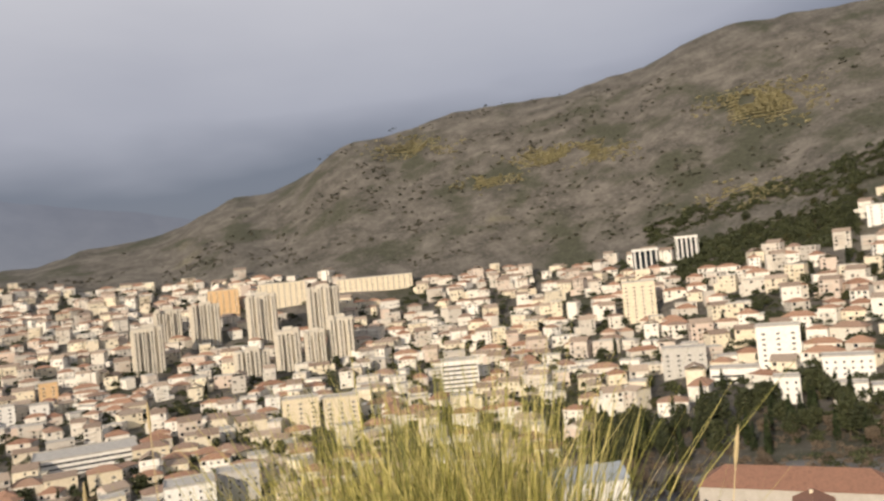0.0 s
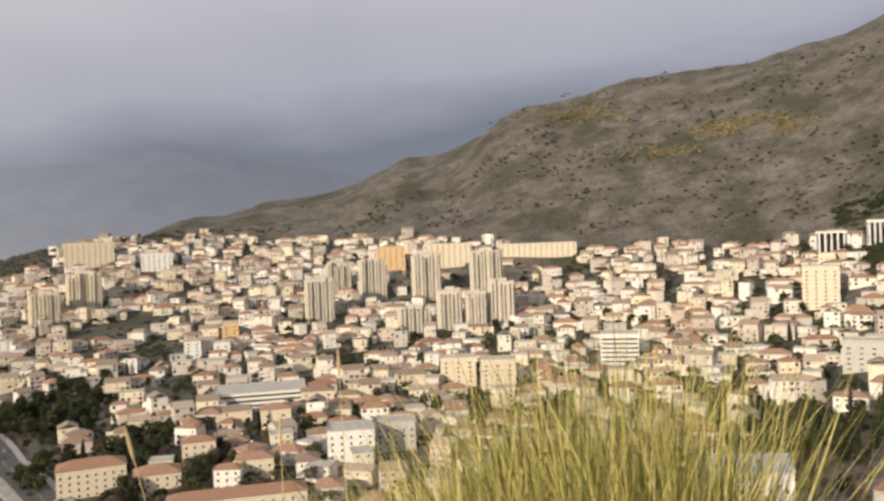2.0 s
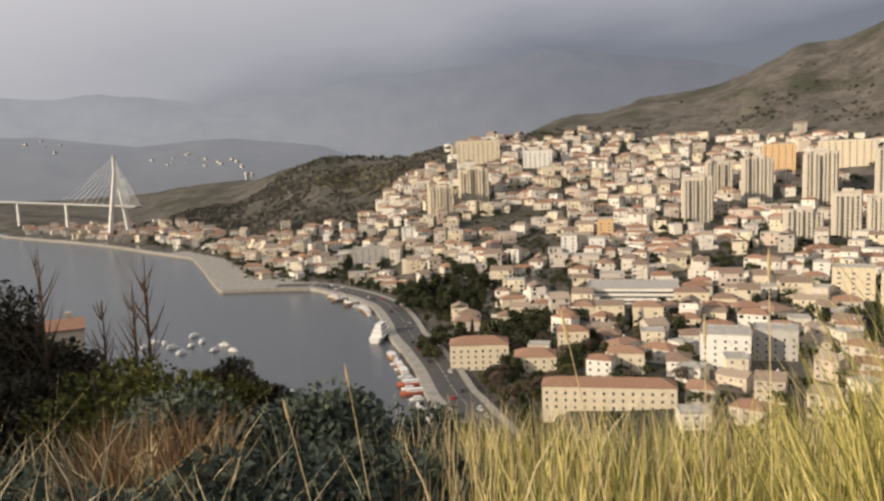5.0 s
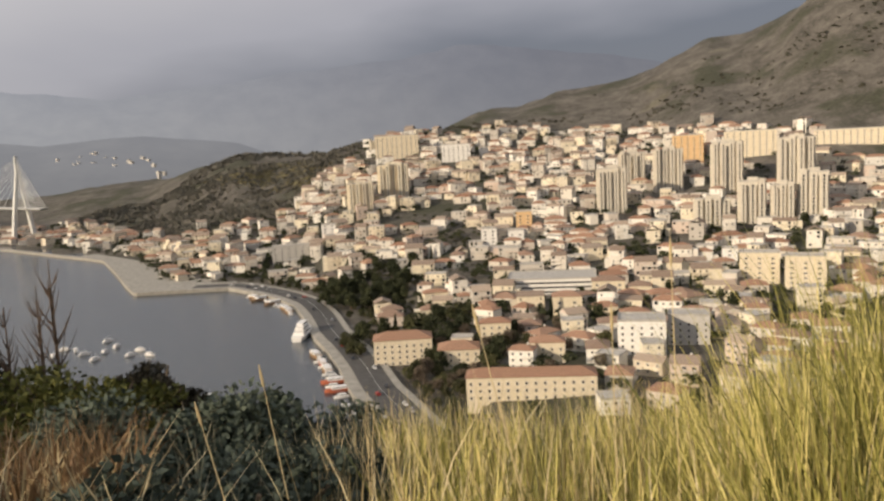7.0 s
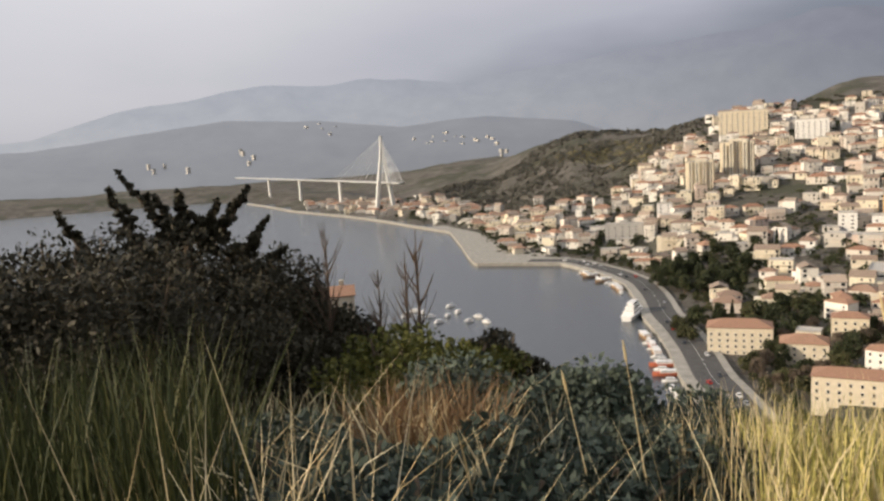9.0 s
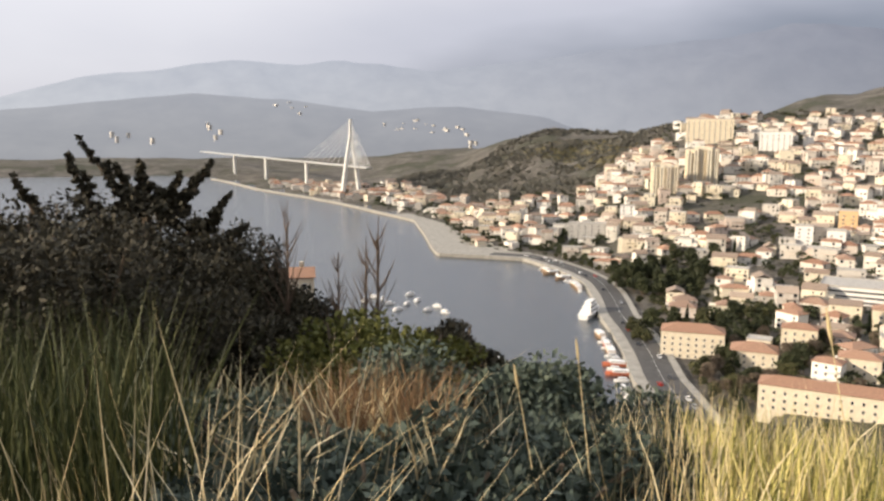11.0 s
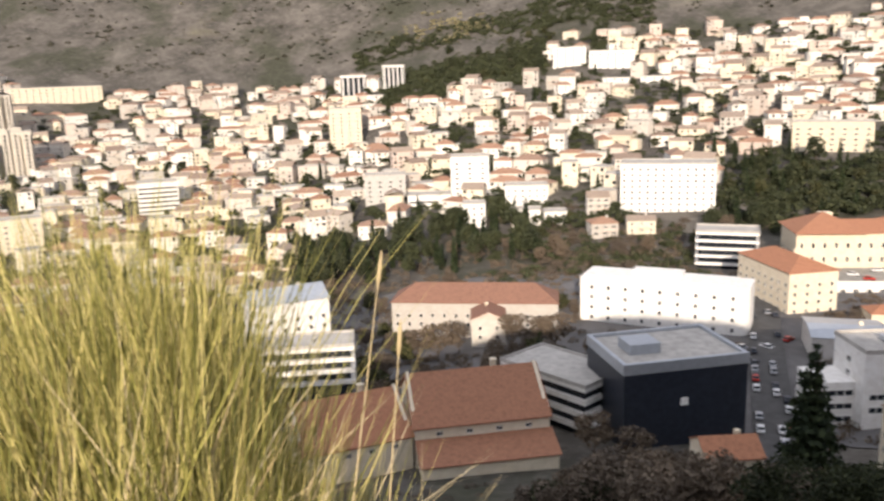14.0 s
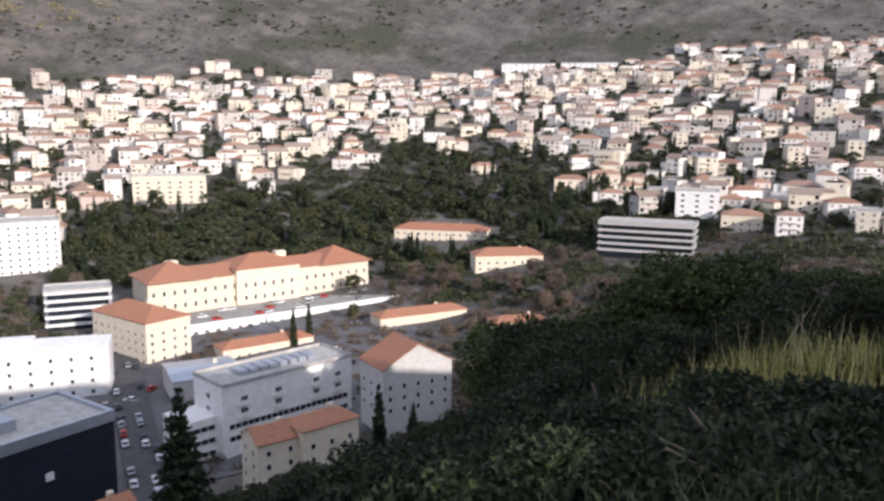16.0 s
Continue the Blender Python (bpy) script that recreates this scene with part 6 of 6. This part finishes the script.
M_PLUME = stalk_mat("pale_plume_stalks", (0.10, 0.11, 0.075), (0.18, 0.18, 0.125), (0.30, 0.27, 0.19))
stalks("plume_grass", "grey-green feathery plume grass", 1300, sector(40, 74, 3.0, 6.2), (0.25, 0.62), 0.007, 0.45, M_PLUME, 10, lean=0.2)
# this grass takes the dark cypress colour in place of shade
stalks("shade_grass", "short slope grass, shade put into its dark colour", 14000, sector(-100, -18, 1.6, 11.0), (0.12, 0.5), 0.004, 0.5, M_CYPRESS, 11, lean=0.4)


def bush(name, label, az, d, w, h, n, leaf, mat, seed, lobes=12):
    p = P(az, d)
    ob = tagged(new(name, None), label, "bush")
    ob.matrix_basis = pose(p.x, p.y, gz(p.x, p.y) - 0.1, 0, 0, seed * 40)
    r = random.Random(seed)
    ls = [(0, 0, h * 0.45, w * 0.38, w * 0.38, h * 0.42)]
    for i in range(lobes):
        a, q = r.uniform(0, 6.28), r.uniform(0.2, 0.42) * w
        ls.append((math.cos(a) * q, math.sin(a) * q, h * r.uniform(0.3, 0.85), w * r.uniform(0.08, 0.2), w * r.uniform(0.08, 0.2), h * r.uniform(0.1, 0.22)))
    part("foliage", leaf_cloud("foliage", ls, n, leaf, mat, seed, -0.4, 0.3), None, ob)
    bm = bmesh.new()
    for i in range(7):
        a, q = r.uniform(0, 6.28), r.uniform(0.1, 0.35) * w
        tube(bm, [(0, 0, 0), (math.cos(a) * q * 0.5, math.sin(a) * q * 0.5, h * 0.35), (math.cos(a) * q, math.sin(a) * q, h * r.uniform(0.6, 0.95))], (0.05, 0.035, 0.01), 5)
    part("branchwork", bm, M_BARK, ob)
    return ob


for i, (az, d, w, h) in enumerate(((46, 3.6, 1.4, 0.5), (52, 3.4, 1.5, 0.5), (58, 3.0, 1.5, 0.5), (64, 2.8, 1.4, 0.5), (49, 4.8, 1.5, 0.62), (55, 4.9, 1.7, 0.7), (42, 4.4, 1.2, 0.55), (69, 3.4, 1.4, 0.55), (38, 5.4, 1.3, 0.6), (44, 5.8, 1.5, 0.7), (50, 6.4, 1.5, 0.7))):
    bush("sage_bush", "grey-green low sage bush", az, d, w, h, 7000, 0.026, M_SAGE, 100 + i)
for i, (az, d, w, h) in enumerate(((59.3, 7.2, 1.7, 1.0), (57.0, 8.0, 1.4, 0.8), (62, 7.6, 1.6, 1.0))):
    bush("olive_bush", "olive-green loose leafy bush", az, d, w, h, 5000, 0.032, M_SHRUB, 120 + i)
for i, (az, d, w, h) in enumerate(((-84, 15, 1.8, 0.9), (-87, 16, 2.0, 1.0), (-90, 15, 1.8, 1.0), (-93, 16, 2.0, 1.1), (-96, 15, 1.8, 1.1))):
    bush("yellow_bush", "sunlit yellow-green broom bush on the slope", az, d, w, h, 4200, 0.04, M_SHRUB, 180 + i)
stalks("slope_broom", "upright yellow-green broom stalks on the slope", 2800, sector(-97, -77.5, 13.0, 16.5), (0.5, 1.4), 0.011, 0.25, M_GREEN, 31, lean=0.15)
stalks("slope_straw", "bleached bare stalks above the slope broom", 60, sector(-96, -82, 13.5, 17), (1.2, 2.3), 0.008, 0.4, M_STRAW, 32, lean=0.15)


def bush_height(az, d, el):
    """Height of a bush whose uppermost leaves reach this height angle."""
    p = P(az, d)
    return (EYE + d * math.tan(radians(el)) - gz(p.x, p.y) + 0.1) / 1.04


# bushes near the foot of view: shade painted as cypress-dark leaves
for i, (az, d, el) in enumerate(((-56, 11, -25), (-62, 10, -23), (-68, 9, -21), (-74, 10, -19), (-80, 9, -18), (-86, 10, -17), (-92, 9, -17), (-97, 9, -17), (-65, 7, -29), (-73, 6.5, -28), (-81, 6.5, -27), (-89, 6.5, -26), (-96, 6.5, -26), (-71, 14, -17), (-77, 14, -15.5))):
    bush("shade_bush", "evergreen bush on the slope, darkened to stand for shade", az, d, 2.4, max(0.5, bush_height(az, d, el)), 9000, 0.04, M_CYPRESS, 220 + i)
for i, (az, d, w, el) in enumerate(((54.2, 9.0, 1.1, -13.2), (84, 9.5, 3.4, -3.2), (81.5, 10.2, 3.0, -3.4), (78.5, 11, 3.4, -3.0), (74.5, 11.5, 2.6, -4.2), (70.6, 11, 1.9, -6.0), (67.4, 10.5, 1.5, -8.0), (88, 9, 4, -3.5), (80, 8.0, 2.6, -5.0), (73, 8.5, 2.2, -9.0), (64.6, 10.5, 1.2, -10.4), (69, 8.8, 1.8, -11.5))):
    bush("juniper_bush", "nearly black dense juniper bush", az, d, w, bush_height(az, d, el), 14000, 0.03, M_JUNIPER, 140 + i, 18)


def conifer_sprays():
    """A ragged conifer: sweeping boughs hung with short side sprays."""
    ob = tagged(new("leaning_conifer", None), "ragged dark conifer with sweeping leaning boughs", "tree")
    d = 11.0
    foot = P(74.0, d)
    foot.z = gz(foot.x, foot.y)
    ob.matrix_basis = Matrix.Translation(foot)
    r = random.Random(8)

    def at(az, el):
        p = P(az, d + r.uniform(-0.3, 0.3))
        p.z = EYE + d * math.tan(radians(el))
        return p - foot
    bm = bmesh.new()
    tube(bm, [Vector((0, 0, -0.2)), at(74.2, -9.0), at(74.4, -4.0)], (0.14, 0.1, 0.04), 6)
    part("trunk", bm, M_BARK, ob)
    for i, (a0, e0, a1, e1, sag) in enumerate(((73.6, -5.5, 78.1, -0.7, 0.22), (74.2, -5.5, 74.6, -2.1, 0.0), (73.0, -5.8, 70.1, -2.2, -0.12), (73.5, -5.4, 72.2, -2.9, -0.05), (72.0, -7.0, 68.9, -4.4, -0.1), (71.6, -8.0, 68.0, -6.4, -0.12),
                                               (74.8, -6.0, 76.0, -2.4, 0.05), (76.8, -6.5, 78.8, -1.6, 0.08), (79.5, -7, 81.9, -2.9, 0.12))):
        p0, p2 = at(a0, e0), at(a1, e1)
        p1 = (p0 + p2) / 2 + Vector((0, 0, -abs(sag)))
        bm = bmesh.new()
        tube(bm, [p0, p1, p2], (0.045, 0.03, 0.008), 5)
        bough = part("bough", bm, M_BARK, ob)
        lobes = []
        for j in range(26):
            t = 0.1 + 0.9 * j / 25
            c = p0 * (1 - t) ** 2 + 2 * p1 * t * (1 - t) + p2 * t * t
            reach = 0.2 * (1.05 - t) + 0.015
            side = Vector((r.gauss(0, 1), r.gauss(0, 1), r.gauss(-0.3, 0.7))).normalized() * reach * r.uniform(0.2, 1.0)
            lobes.append((*(c + side), 0.025 + reach * 0.3, 0.025 + reach * 0.3, 0.015 + reach * 0.2))
        part("needles", leaf_cloud("needles", lobes, 2600, 0.034, M_JUNIPER, 300 + i, 0.1, 0.1), None, bough)


conifer_sprays()


def sapling(az, d, h, seed):
    p = P(az, d)
    ob = tagged(new("bare_sapling", None), "thin leafless sapling with fine twigs", "sapling", "bare saplings above the bay")
    ob.matrix_basis = pose(p.x, p.y, gz(p.x, p.y) - 0.1)
    r = random.Random(seed)
    bm = bmesh.new()
    tube(bm, [(0, 0, 0), (0.05, 0, h * 0.5), (0.02, 0.03, h)], (0.03, 0.02, 0.004), 5)
    part("stem", bm, M_TWIG, ob)
    for i in range(26):
        k = r.uniform(0.3, 0.95)
        a, s = r.uniform(0, 6.28), h * (1.1 - k) * r.uniform(0.25, 0.5)
        b0 = Vector((0.04, 0, h * k))
        e = b0 + Vector((math.cos(a) * s * 0.55, math.sin(a) * s * 0.55, s))
        bm = bmesh.new()
        tube(bm, [b0, b0.lerp(e, 0.5) + Vector((0, 0, -0.03)), e], (0.009, 0.006, 0.002), 4)
        part("twig", bm, M_TWIG, ob)


for i, (az, d, h) in enumerate(((59.5, 9.5, 2.3), (60.4, 9.2, 2.0), (62.2, 9.8, 1.9), (65.6, 10, 2.5))):
    sapling(az, d, h, i)


def seed_stalk(foot, tip):
    """One long pale stalk with a worn seed head."""
    foot, tip = Vector(foot), Vector(tip)
    foot.z = min(foot.z, gz(foot.x, foot.y)) - 0.02
    ob = tagged(new("seed_stalk", None), "long bleached dry stalk with seed head", "stalk", "dry stalks above the grass")
    side = Vector((tip.y - foot.y, foot.x - tip.x, 0)) * 0.06
    bm = bmesh.new()
    tube(bm, [foot, foot.lerp(tip, 0.4) + side, foot.lerp(tip, 0.75) + side * 0.8, tip], (0.0028, 0.0025, 0.002, 0.001), 5)
    part("stem", bm, M_STRAW, ob)
    bm = bmesh.new()
    d = (tip - foot).normalized()
    tube(bm, [tip - d * 0.09, tip - d * 0.06, tip - d * 0.02, tip + d * 0.015], (0.001, 0.0055, 0.005, 0.001), 6)
    part("seed_head", bm, M_STRAW, ob)


seed_stalk((-1.13, 2.04, 114.1), (-1.35, 1.93, 114.53))
seed_stalk((-0.9, 2.45, 114.28), (-0.93, 2.44, 114.67))
seed_stalk((-1.06, 2.29, 114.2), (-1.07, 2.29, 114.48))
seed_stalk((-2.39, 2.26, 113.91), (-2.48, 2.18, 114.17))
seed_stalk((0.5, 1.84, 114.03), (0.65, 1.8, 114.4))
seed_stalk((0.38, 1.97, 114.07), (0.64, 1.91, 114.55))
seed_stalk((-2.4, 1.98, 113.88), (-2.5, 1.87, 114.11))
